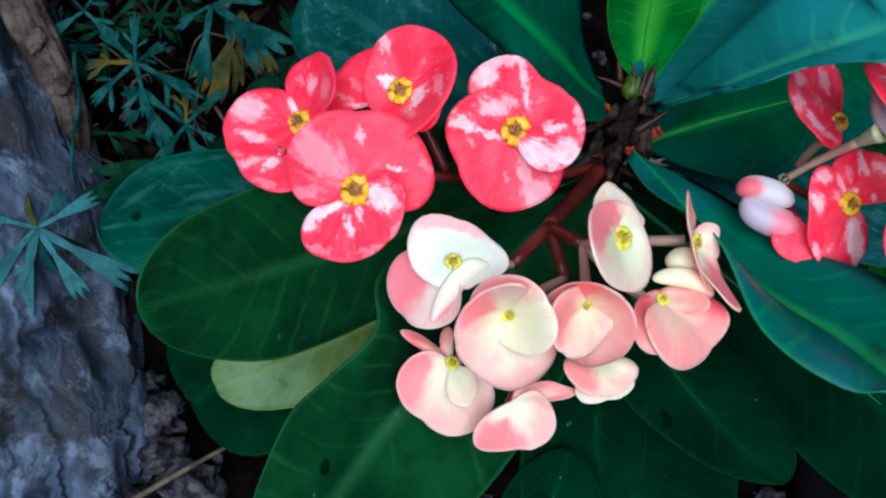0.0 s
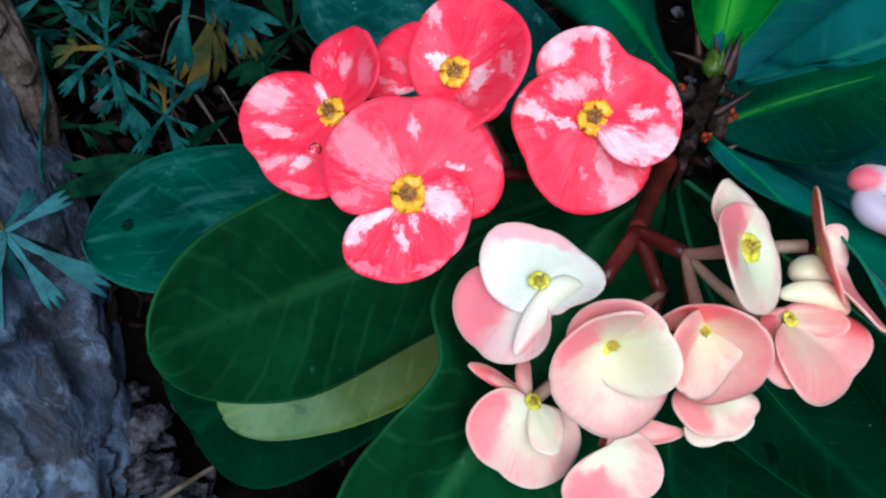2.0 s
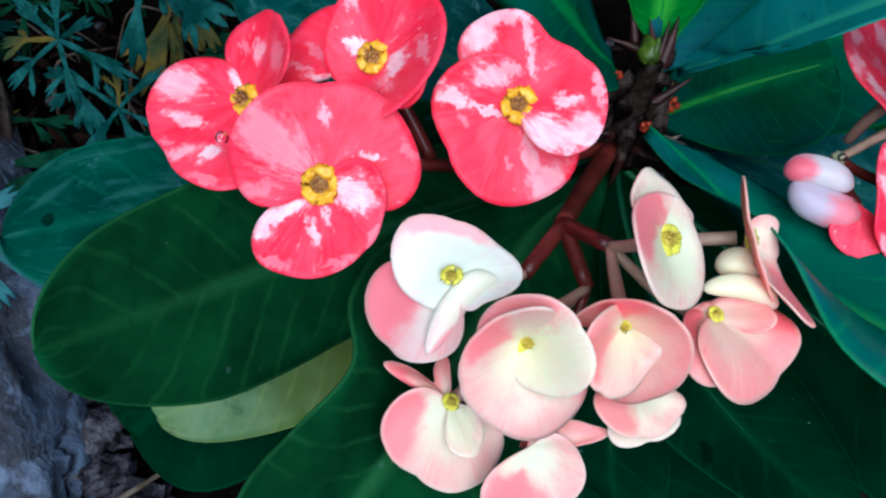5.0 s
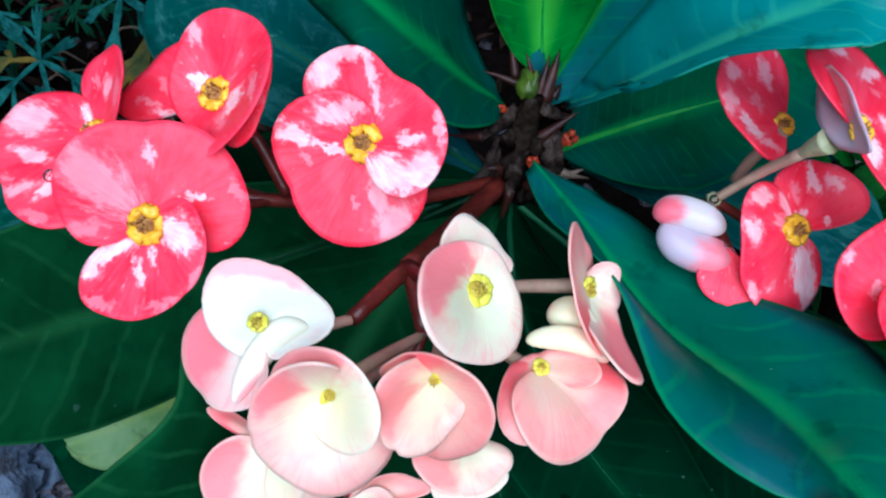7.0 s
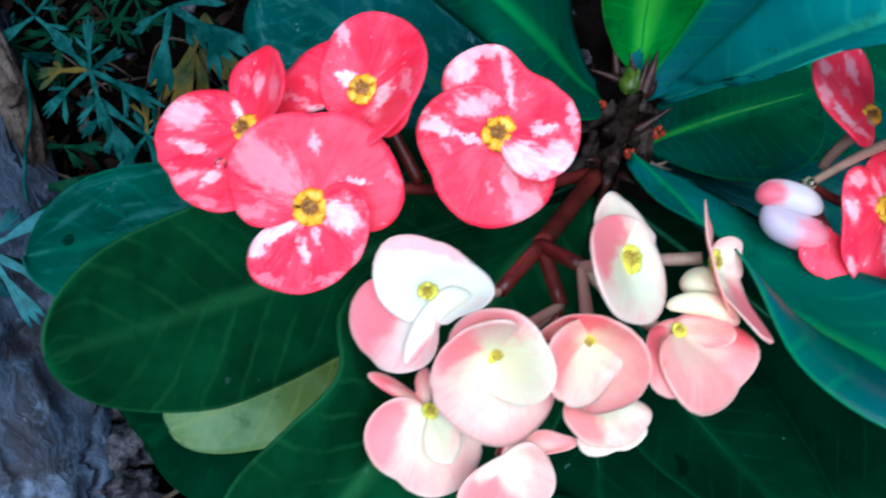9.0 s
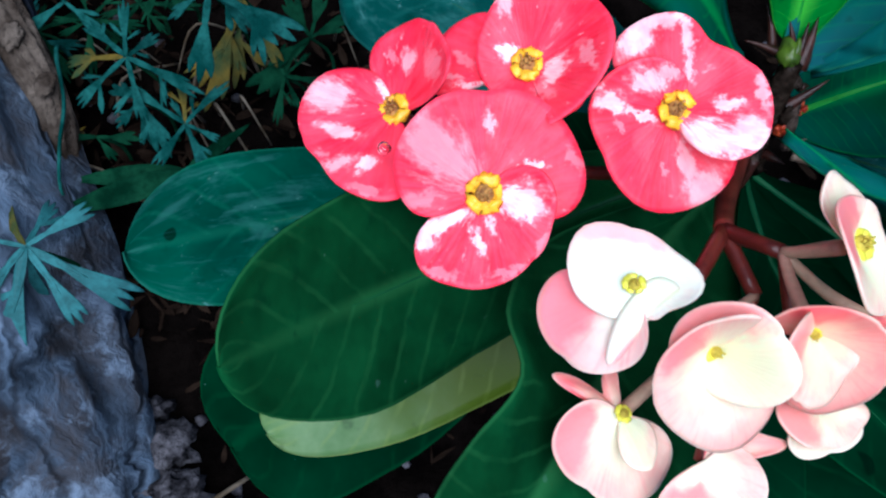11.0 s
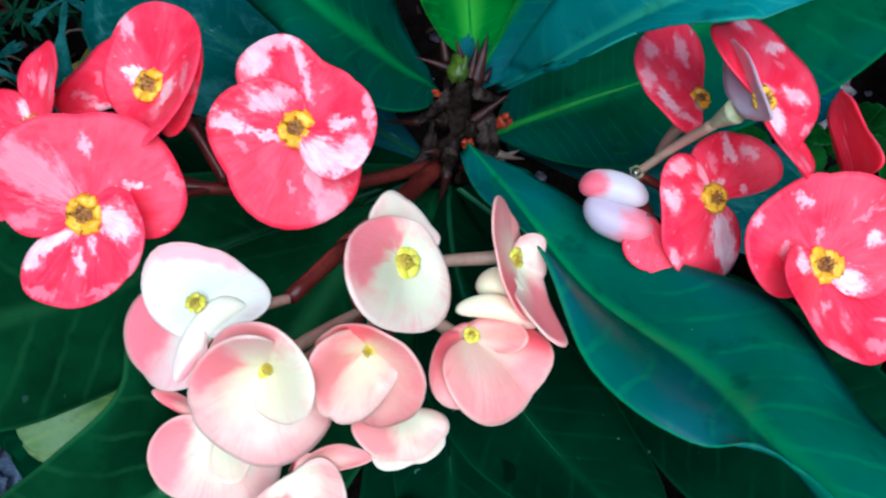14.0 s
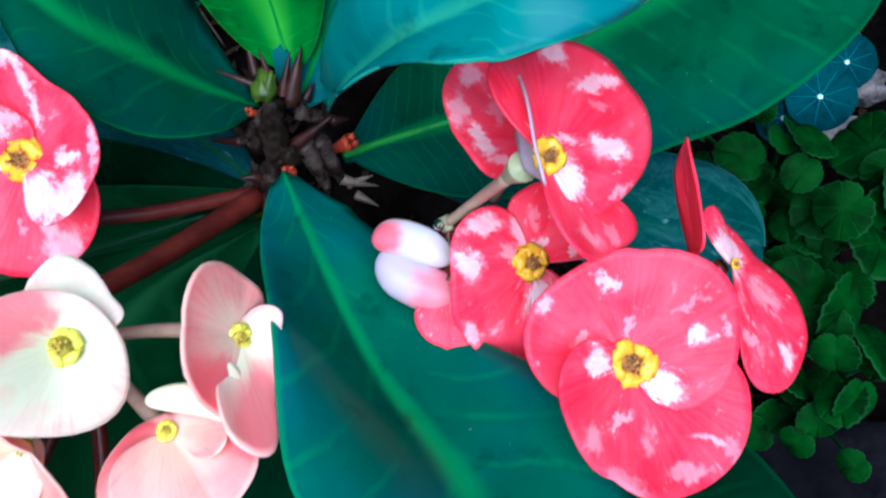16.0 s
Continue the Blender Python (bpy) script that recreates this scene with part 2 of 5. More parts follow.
WHITE = blush_bract("white_bract", (0.84, 0.83, 0.62), (0.86, 0.78, 0.68), (0.84, 0.42, 0.42), -0.05, (0.1, 0.95, 0.5, 0.22))
WHITE_FLUSH = blush_bract("white_bract_pink_flank", (0.86, 0.76, 0.6), (0.86, 0.5, 0.46), (0.86, 0.18, 0.22), 0.1, (-0.45, 0.75, 0.5, 0.6))
IVORY = blush_bract("ivory_bract", (0.86, 0.8, 0.52), (0.86, 0.62, 0.5), (0.85, 0.34, 0.34), -0.04)
IVORY_FLUSH = blush_bract("ivory_bract_pink_flank", (0.86, 0.82, 0.52), (0.87, 0.6, 0.5), (0.87, 0.2, 0.23), -0.06, (-1.25, 0.75, 0.7, 0.5))
PEACH = blush_bract("peach_bract", (0.85, 0.74, 0.48), (0.86, 0.52, 0.41), (0.85, 0.28, 0.25), 0.12, (-0.7, 0.75, 0.6, 0.5))
RED = mottled_bract("mottled_red_bract")
RED_A_UP = mottled_bract("coral_bract_pink_flank_up", -0.03, [(-0.88, 0.88, -40, 0.84, 0.44, 0.6), (0.12, 1.33, -84, 0.21, 0.11, 0.7), (0.94, 0.47, 9, 0.29, 0.07, 0.9), (1.76, 0.64, -60, 0.23, 0.08, 0.4), (-1.32, -0.08, 15, 0.46, 0.14, 0.45)])
RED_A_LOW = mottled_bract("coral_bract_pink_flank_low", -0.03, [(0.73, -0.17, -10, 0.40, 0.34, 0.95), (-0.90, -0.58, 25, 0.56, 0.19, 1), (-1.25, -0.83, -55, 0.24, 0.17, 0.95), (-0.14, -0.93, -66, 0.24, 0.10, 0.9), (0.09, -0.60, -66, 0.21, 0.09, 0.8), (1.08, -1.01, 61, 0.29, 0.10, 0.5), (-0.96, -1.48, -12, 0.34, 0.08, 0.5), (0.37, -1.51, 19, 0.37, 0.07, 0.45)])
RED_B_LEFT = mottled_bract("coral_bract_white_eye_left", -0.03, [(-1.02, -0.21, -16, 0.60, 0.07, 0.85), (-1.37, 0.54, -53, 0.35, 0.08, 0.5), (-1.69, 0.15, -21, 0.33, 0.07, 0.6)])
RED_B_RIGHT = mottled_bract("coral_bract_white_eye_right", -0.03, [(1.16, -0.29, -75, 0.26, 0.10, 0.6)])
RED_B_FRONT = mottled_bract("coral_bract_white_eye_front", -0.03, [(-0.36, 0.34, -28, 0.25, 0.16, 1), (0.56, -0.34, 55, 0.35, 0.21, 0.85), (-0.39, 1.36, -63, 0.30, 0.14, 0.7), (1.23, -0.41, -73, 0.37, 0.10, 0.6), (0.29, -0.80, -46, 0.29, 0.13, 0.5)])
RED_C_UP = mottled_bract("red_bract_pale_marbling_up", -0.04, [(-0.80, 1.52, 49, 0.44, 0.30, 0.85), (-0.31, 1.79, 6, 0.47, 0.13, 0.8), (0.18, 1.50, -75, 0.31, 0.12, 0.8), (0.27, 1.02, -80, 0.41, 0.11, 0.75), (0.55, -0.68, -7, 0.73, 0.37, 1), (1.23, -0.59, -68, 0.36, 0.29, 0.9), (0.94, 0.03, -17, 0.25, 0.14, 0.9), (1.57, 0.18, -85, 0.42, 0.09, 0.7)])
RED_C_LOW = mottled_bract("red_bract_pale_marbling_low", -0.04, [(-1.41, 0.23, -19, 0.32, 0.20, 0.9), (-0.61, 0.60, -8, 0.39, 0.24, 0.8), (-0.71, -0.07, -23, 0.33, 0.09, 0.85), (0.59, -1.69, 50, 0.47, 0.33, 0.7), (0.29, -1.09, -76, 0.50, 0.14, 0.7), (-0.17, 0.77, -27, 0.24, 0.16, 0.7), (-1.14, -0.27, -51, 0.15, 0.06, 0.5), (-0.21, -1.23, -60, 0.12, 0.06, 0.5)])
RED_D_LEFT = mottled_bract("coral_bract_broad_marks_left", -0.03, [(-0.09, 0.55, -81, 0.50, 0.21, 1), (-1.33, 0.40, 25, 0.44, 0.42, 0.75), (-1.04, -0.50, -25, 0.40, 0.15, 0.8), (-1.04, -1.43, 23, 0.39, 0.19, 0.75), (-0.43, -1.45, 48, 0.23, 0.16, 0.9), (-1.35, -1.08, -46, 0.13, 0.08, 0.5), (-0.41, -2.12, -25, 0.27, 0.08, 0.5)])
RED_D_TOP = mottled_bract("coral_bract_broad_marks_top", -0.03, [(0.48, 0.98, -81, 0.22, 0.15, 0.7), (0.05, 1.25, -73, 0.22, 0.10, 0.5), (1.14, 0.43, -74, 0.39, 0.17, 0.5)])
RED_E_UP = mottled_bract("red_bract_pale_stripe_up", -0.02, [(0.52, 1.24, -80, 0.38, 0.12, 0.85), (1.02, 1.09, -35, 0.22, 0.16, 0.75), (0.17, 0.36, 24, 0.18, 0.11, 0.8), (0.83, 0.25, -34, 0.09, 0.07, 0.8), (0.07, 0.81, -78, 0.20, 0.08, 0.5)])
RED_E_LEFT = mottled_bract("red_bract_pale_stripe_left", -0.03, [(0.37, -0.90, -72, 0.73, 0.36, 1), (-1.27, -0.03, -29, 0.30, 0.22, 0.85), (-0.97, 0.66, 17, 0.37, 0.17, 0.75), (-0.20, 0.52, -75, 0.35, 0.15, 0.7), (-1.10, -1.27, -60, 0.24, 0.12, 0.7), (-0.30, -1.75, -10, 0.27, 0.07, 0.6), (-0.40, 0.15, -25, 0.20, 0.13, 0.6)])
RED_F_LEFT = mottled_bract("red_bract_streaked_left", 0.0, [(-1.08, 1.17, -25, 0.21, 0.17, 0.7), (-0.23, 1.30, -80, 0.35, 0.18, 0.7), (-0.88, -0.14, -60, 0.39, 0.15, 0.85), (-1.30, 0.44, -85, 0.33, 0.14, 0.7), (-0.57, 0.49, -82, 0.28, 0.10, 0.5), (-0.47, -0.55, -22, 0.23, 0.11, 0.7)])
RED_X_LOW = mottled_bract("coral_bract_pale_side_low", -0.03, [(0.64, -1.20, -24, 0.26, 0.14, 0.6), (1.24, -1.15, -88, 0.19, 0.13, 0.5)])
RED_X_UP = mottled_bract("coral_bract_pale_side_up", -0.03, [(1.25, 1.48, 19, 0.53, 0.13, 0.8), (1.27, 0.27, -6, 0.37, 0.21, 0.85), (0.31, -0.34, -63, 0.35, 0.32, 0.95), (0.29, 0.32, 9, 0.30, 0.08, 0.7), (0.43, 1.91, 2, 0.27, 0.24, 0.8), (1.42, -0.46, 26, 0.22, 0.07, 0.6), (1.22, 1.04, -4, 0.20, 0.08, 0.4)])
RED_G_UP = mottled_bract("coral_bract_scattered_marks_up", -0.03, [(0.46, -0.36, -19, 0.33, 0.23, 1), (1.05, 0.44, 29, 0.19, 0.14, 0.85), (-0.45, 1.31, -18, 0.21, 0.10, 0.8), (-0.03, 0.63, 73, 0.20, 0.07, 0.6), (-1.42, 0.97, 47, 0.17, 0.11, 0.7), (-0.80, 0.37, 47, 0.18, 0.11, 0.7), (0.86, 0.95, 21, 0.24, 0.07, 0.5), (1.46, 0.57, -77, 0.14, 0.05, 0.6), (-0.02, -0.03, -40, 0.18, 0.10, 0.9)])
RED_G_LOW = mottled_bract("coral_bract_scattered_marks_low", -0.03, [(-0.61, 0.04, -25, 0.24, 0.21, 0.95), (-0.29, -0.87, 20, 0.25, 0.08, 0.7), (0.17, -1.25, -100, 0.22, 0.12, 0.55), (0.84, -1.69, -9, 0.38, 0.10, 0.6), (-0.82, -1.08, -56, 0.18, 0.15, 0.6), (1.25, -1.21, -13, 0.30, 0.06, 0.7), (-0.36, -1.77, -20, 0.35, 0.12, 0.45), (1.63, -1.30, -92, 0.18, 0.06, 0.5)])
RED_J_RIGHT = mottled_bract("rosy_bract_pale_right", 0.03, [(0.02, 0.19, -31, 0.36, 0.40, 0.9), (0.66, -0.50, -26, 0.40, 0.21, 0.6), (0.93, -1.60, -83, 0.24, 0.19, 0.85), (-0.01, -1.31, -25, 0.22, 0.10, 0.6)])
LIP = blush_bract("cream_bract_pink_back", (0.85, 0.81, 0.5), (0.86, 0.72, 0.54), (0.86, 0.3, 0.3), -0.1, (0.95, 0.8, 0.8, 0.6))
CREAM = blush_bract("cream_bract", (0.85, 0.79, 0.5), (0.85, 0.6, 0.48), (0.82, 0.28, 0.28), -0.06)
BLUSH = blush_bract("blush_bract", (0.86, 0.74, 0.5), (0.86, 0.46, 0.39), (0.86, 0.22, 0.23), 0.12, (-0.55, 0.75, 0.4, 0.4))
ROSE = blush_bract("rose_bract", (0.86, 0.55, 0.4), (0.85, 0.3, 0.26), (0.84, 0.13, 0.15), 0.18, (0.75, 0.8, 0.5, 0.5))
LEAF = leaf_material("leaf_green", (0.003, 0.023, 0.007), (0.009, 0.068, 0.02), (0.028, 0.13, 0.04), 0.0, 0.44, 0.0, 0.14)
# Blue and brightness here hold the sky mirrored by upper leaves.
LEAF_SKY_BLUE = leaf_material("leaf_sky_blue_green", (0.003, 0.08, 0.05), (0.006, 0.125, 0.066), (0.03, 0.27, 0.075), 0.08, 0.36, 0.0, 0.16, (0.018, 0.095, 0.125))
# Paler leaf copy with the sky's reflection put into its colour.
LEAF_SKYLIT = leaf_material("leaf_skylit", (0.016, 0.15, 0.14), (0.026, 0.21, 0.185), (0.06, 0.34, 0.19), 0.08, 0.4, 0.0, 0.16, (0.022, 0.15, 0.22))
LEAF_TEAL = leaf_material("leaf_teal_green", (0.0018, 0.042, 0.016), (0.0035, 0.078, 0.03), (0.014, 0.18, 0.04), 0.0, 0.5, 0.0, 0.17, (0.003, 0.055, 0.05))
LEAF_YOUNG = leaf_material("leaf_young_green", (0.006, 0.12, 0.012), (0.015, 0.19, 0.02), (0.08, 0.42, 0.03), 0.15, 0.34, 0.0, 0.55)
LEAF_SHINY = leaf_material("leaf_shiny_green", (0.002, 0.028, 0.018), (0.005, 0.06, 0.036), (0.018, 0.12, 0.07), 0.0, 0.3, 0.26)
# Shade under the crown is put into this near-black leaf green.
LEAF_SHADED = leaf_material("leaf_shaded_green", (0.0004, 0.012, 0.0045), (0.001, 0.024, 0.009), (0.005, 0.05, 0.016), 0.0, 0.5, 0.0, 0.14)
LEAF_DUSTY = leaf_material("leaf_dusty_green", (0.004, 0.035, 0.03), (0.008, 0.065, 0.055), (0.02, 0.11, 0.09), 0.0, 0.5, 0.4, 0.12, (0.01, 0.06, 0.07))
LEAF_PALE = leaf_material("leaf_fading_green", (0.045, 0.12, 0.025), (0.15, 0.24, 0.11), (0.2, 0.27, 0.06), 0.1, 0.42, 0.0, 0.13, (0.14, 0.2, 0.05), (0.065, 0.105, 0.006))
RIB = plain("leaf_rib", (0.012, 0.13, 0.05), (0.02, 0.15, 0.05), 60.0, 0.45)
RIB_BRIGHT = plain("leaf_rib_bright", (0.02, 0.2, 0.02), (0.04, 0.27, 0.03), 60.0, 0.45)
RIB_DARK = plain("leaf_rib_dark", (0.006, 0.06, 0.02), (0.01, 0.085, 0.03), 60.0, 0.45)
STALK = plain("red_stalk", (0.07, 0.008, 0.006), (0.14, 0.02, 0.013), 90.0, 0.4, 0.2, 0.15)
STALK_PALE = plain("pale_stalk", (0.42, 0.3, 0.2), (0.4, 0.2, 0.15), 70.0, 0.45, 0.1, 0.15)
STALK_GREEN = plain("green_calyx", (0.34, 0.4, 0.2), (0.46, 0.44, 0.26), 120.0, 0.45, 0.1, 0.15)
BARK = plain("stem_bark", (0.003, 0.002, 0.0015), (0.03, 0.021, 0.016), 160.0, 0.8, 0.05, 0.8, 0.002)
THORN = plain("thorn_brown", (0.012, 0.003, 0.002), (0.045, 0.013, 0.009), 200.0, 0.45, 0.06, 0.2)
THORN_PALE = plain("thorn_beige", (0.12, 0.085, 0.06), (0.2, 0.15, 0.11), 200.0, 0.5, 0.1, 0.2)
BUD_RED = plain("bud_red", (0.42, 0.06, 0.012), (0.26, 0.025, 0.012), 300.0, 0.35, 0.3, 0.2)
GLAND = plain("gland_yellow", (0.92, 0.56, 0.02), (0.85, 0.4, 0.01), 500.0, 0.35, 0.3, 0.2)
GLAND_GREEN = plain("gland_lime", (0.8, 0.74, 0.06), (0.64, 0.6, 0.04), 500.0, 0.35, 0.3, 0.2)
TIP_GREEN = plain("young_tip", (0.07, 0.12, 0.007), (0.025, 0.05, 0.005), 260.0, 0.4, 0.2)
STAMEN = plain("stamen_brown", (0.5, 0.26, 0.06), (0.2, 0.08, 0.025), 600.0, 0.6)
STAMEN_GREEN = plain("stamen_olive", (0.6, 0.48, 0.05), (0.4, 0.3, 0.03), 600.0, 0.6)
# Deep shade beneath the plants is put into this almost black soil.
SHADED_SOIL = plain("soil", (0.001, 0.0008, 0.0008), (0.004, 0.003, 0.0026), 22.0, 0.95, 0.0, 1.0, 0.01)
ROCK = plain("rough_stone", (0.008, 0.008, 0.01), (0.12, 0.115, 0.13), 70.0, 0.9, 0.0, 1.0, 0.006)
SLAB = plain("dark_slab", (0.003, 0.003, 0.004), (0.009, 0.009, 0.011), 16.0, 0.85, 0.0, 0.6, 0.004)
WOOD = weathered_wood()
BRANCH = plain("brown_branch", (0.035, 0.026, 0.02), (0.13, 0.105, 0.085), 40.0, 0.9, 0.0, 1.0, 0.006)
STRAW = plain("dry_straw", (0.15, 0.125, 0.095), (0.05, 0.036, 0.022), 60.0, 0.8)
# Litter brown is darkened to hold the same ground shade.
SHADED_LITTER = plain("shaded_dead_leaf", (0.004, 0.0025, 0.002), (0.02, 0.013, 0.009), 30.0, 0.85)
WEED = plain("weed_green", (0.004, 0.03, 0.026), (0.019, 0.092, 0.082), 70.0, 0.8)
WEED_BLUE = plain("weed_blue_green", (0.012, 0.07, 0.075), (0.03, 0.14, 0.15), 60.0, 0.7)
# Darker weed copy: shade near the ground is put into its green.
WEED_SHADED = plain("weed_shaded_green", (0.002, 0.014, 0.007), (0.008, 0.042, 0.02), 50.0, 0.8)
WEED_YELLOW = plain("weed_yellowing", (0.12, 0.085, 0.015), (0.02, 0.045, 0.02), 40.0, 0.8)
def scalloped_material():
    """Fresh green leaf with sunken rays and a paler scalloped rim."""
    m = Nodes("scalloped_leaf", rough=0.6)
    m.bsdf.inputs["Specular IOR Level"].default_value = 0.03
    turn, out, _ = m.split(m.uv())
    cloud = m.noise(m.place(), 60.0, 4.0, 0.6, m.chance(5.0))
    ray = m.ramp(m.math("COSINE", m.math("MULTIPLY", turn, 9.0)), 0.9, 1.0)
    colour = m.mix(m.ramp(cloud, 0.3, 0.7), (0.0006, 0.01, 0.001), (0.005, 0.05, 0.004))
    colour = m.mix(m.math("MULTIPLY", ray, 0.15), colour, (0.02, 0.12, 0.02))
    colour = m.mix(m.ramp(out, 0.9, 1.0, 0.0, 0.2), colour, (0.04, 0.16, 0.05))
    m.bump(m.math("ADD", cloud, m.math("MULTIPLY", ray, -0.5)), 0.5, 0.002)
    return m.done(colour)


MINT = scalloped_material()
MINT_RIM = plain("scalloped_rim", (0.006, 0.045, 0.01), (0.014, 0.08, 0.016), 90.0, 0.4)
ROUND = plain("round_leaf_blue", (0.0015, 0.03, 0.038), (0.003, 0.05, 0.058), 40.0, 0.8, 0.0)
ROUND_RIB = plain("round_leaf_rib", (0.012, 0.09, 0.11), (0.02, 0.12, 0.14), 90.0, 0.8)
PALE_PINK = blush_bract("pale_pink_bract", (0.46, 0.35, 0.42), (0.5, 0.32, 0.39), (0.9, 0.3, 0.4), 0.15)
PEBBLE = plain("pale_pebble", (0.02, 0.018, 0.018), (0.2, 0.18, 0.175), 60.0, 0.8, 0.0, 0.8, 0.003)
STREAKED = blush_bract("streaked_white_bract", (0.6, 0.55, 0.57), (0.62, 0.53, 0.56), (0.72, 0.11, 0.17), -0.3, (-0.5, 0.08, 0.6, 0.34))
LAVENDER = blush_bract("lavender_bract", (0.5, 0.42, 0.5), (0.54, 0.4, 0.47), (0.72, 0.22, 0.27), -0.2, (-0.5, 1.0, 1.6, 0.5))
DEW = plain("pale_speck", (0.5, 0.7, 0.7), (0.6, 0.8, 0.8), 90.0, 0.3)


# ---- building helpers ----
ORIGIN = {}


def top(name, at, label, category, group="", kind=""):
    """A thing: an empty at its base."""
    ob = new(name)
    ob.empty_display_size = 0.02
    ob.location = at
    ORIGIN[ob] = Vector(at)
    return tagged(ob, label, category, group, kind)


def part(name, data, material, parent=None, label="", at=None, plane=None):
    """Links vertices (in world metres), faces and uvs as one smooth mesh object under its thing."""
    verts, faces, uvs = data
    at = Vector(at) if at is not None else Vector(verts[0])
    mesh = bpy.data.meshes.new(name)
    mesh.from_pydata([tuple(Vector(v) - at) for v in verts], [], faces)
    if uvs is not None:
        layer = mesh.uv_layers.new(name="uv")
        for loop in mesh.loops:
            layer.data[loop.index].uv = uvs[loop.vertex_index]
    if plane is not None:
        layer = mesh.uv_layers.new(name="plane")
        for loop in mesh.loops:
            layer.data[loop.index].uv = plane[loop.vertex_index]
    for poly in mesh.polygons:
        poly.use_smooth = True
    mesh.materials.append(material)
    mesh.update()
    ob = new(name, mesh)
    ob.parent = parent
    ob.location = at - ORIGIN[parent] if parent else at
    ORIGIN[ob] = at
    if label:
        tagged(ob, label)
    return ob


def joined(*datas):
    verts, faces, uvs = [], [], []
    for v, f, u in datas:
        faces += [[i + len(verts) for i in face] for face in f]
        verts += list(v)
        uvs += list(u) if u is not None else [(0.0, 0.0)] * len(v)
    return verts, faces, uvs


def sheet(grid, uv, thick):
    """A thin closed skin round a grid of points, thick metres through."""
    g = np.array(grid, dtype=float)
    n, k, _ = g.shape
    a, b = np.gradient(g, axis=0), np.gradient(g, axis=1)
    nor = np.cross(a, b)
    size = np.linalg.norm(nor, axis=2, keepdims=True)
    nor = np.where(size > 1e-14, nor / np.maximum(size, 1e-14), 0)
    if np.abs(nor[:, 0]).sum() < 1e-6 or np.linalg.norm(g[0, 0] - g[-1, 0]) < 1e-9:
        nor[:, 0] = nor[:, 1].mean(axis=0)
    up, low = g + nor * thick / 2, g - nor * thick / 2
    verts = [tuple(p) for p in up.reshape(-1, 3)] + [tuple(p) for p in low.reshape(-1, 3)]
    uvs = [tuple(p) for p in np.array(uv, dtype=float).reshape(-1, 2)] * 2
    m, faces = n * k, []
    for i in range(n - 1):
        for j in range(k - 1):
            q = (i * k + j, (i + 1) * k + j, (i + 1) * k + j + 1, i * k + j + 1)
            faces.append(q)
            faces.append(tuple(m + v for v in reversed(q)))
    rim = [i * k for i in range(n)] + [(n - 1) * k + j for j in range(1, k)] + [i * k + k - 1 for i in range(n - 2, -1, -1)] + [j for j in range(k - 2, 0, -1)]
    for a0, b0 in zip(rim, rim[1:] + rim[:1]):
        faces.append((b0, a0, m + a0, m + b0))
    return verts, faces, uvs


def smooth_line(points, steps=6):
    """Points of a Catmull-Rom curve through the given ones."""
    pts = [Vector(p) for p in points]
    if len(pts) < 3:
        return [pts[0].lerp(pts[-1], i / steps) for i in range(steps + 1)]
    ext = [2 * pts[0] - pts[1], *pts, 2 * pts[-1] - pts[-2]]
    out = []
    for i in range(1, len(ext) - 2):
        a, b, c, d = ext[i - 1:i + 3]
        for s in range(steps):
            t = s / steps
            out.append(0.5 * (2 * b + (c - a) * t + (2 * a - 5 * b + 4 * c - d) * t * t + (3 * b - a - 3 * c + d) * t ** 3))
    return out + [pts[-1]]


def tube(points, r0, r1, sides=10, steps=6, knots=0.0, seed=0):
    """A round tapering rod along a curve, closed at both ends."""
    line = smooth_line(points, steps)
    rnd = random.Random(seed)
    verts, faces, uvs = [], [], []
    side = (line[1] - line[0]).orthogonal().normalized()
    for i, p in enumerate(line):
        ahead = (line[min(i + 1, len(line) - 1)] - line[max(i - 1, 0)]).normalized()
        side = (side - ahead * side.dot(ahead)).normalized()
        other = ahead.cross(side)
        k = i / (len(line) - 1)
        r = r0 + (r1 - r0) * k
        for j in range(sides):
            a = 2 * math.pi * j / sides
            rr = r * (1 + knots * (rnd.random() - 0.5))
            verts.append(tuple(p + (side * math.cos(a) + other * math.sin(a)) * rr))
            uvs.append((j / sides, k * 2))
    for i in range(len(line) - 1):
        for j in range(sides):
            faces.append((i * sides + j, i * sides + (j + 1) % sides, (i + 1) * sides + (j + 1) % sides, (i + 1) * sides + j))
    faces.append(tuple(reversed(range(sides))))
    faces.append(tuple(range((len(line) - 1) * sides, len(line) * sides)))
    return verts, faces, uvs


def lump(at, radii, seed=0, rough=0.25, rings=8, sides=12, axes=None, freq=2.0):
    """An uneven rounded body."""
    axes = axes or Matrix.Identity(3)
    verts, faces = [], []
    for i in range(rings + 1):
        a = math.pi * i / rings
        for j in range(sides):
            b = 2 * math.pi * j / sides
            d = Vector((math.sin(a) * math.cos(b), math.sin(a) * math.sin(b), math.cos(a)))
            k = 1 + rough * noise.noise(d * freq + Vector((seed * 3.1, seed * 1.7, seed)))
            verts.append(tuple(Vector(at) + axes @ Vector((d.x * radii[0] * k, d.y * radii[1] * k, d.z * radii[2] * k))))
    for i in range(rings):
        for j in range(sides):
            faces.append((i * sides + j, i * sides + (j + 1) % sides, (i + 1) * sides + (j + 1) % sides, (i + 1) * sides + j))
    return verts, faces, None


# ---- the flowering plant: its own frame, centimetres from the growing tip, z out of the crown ----
TIP = Vector((0.0575, 0.1072, 0.3502))
LEAN_TURN = Euler((radians(15), 0, 0)).to_matrix()


def spot(p):
    return TIP + LEAN_TURN @ (Vector(p) * 0.01)


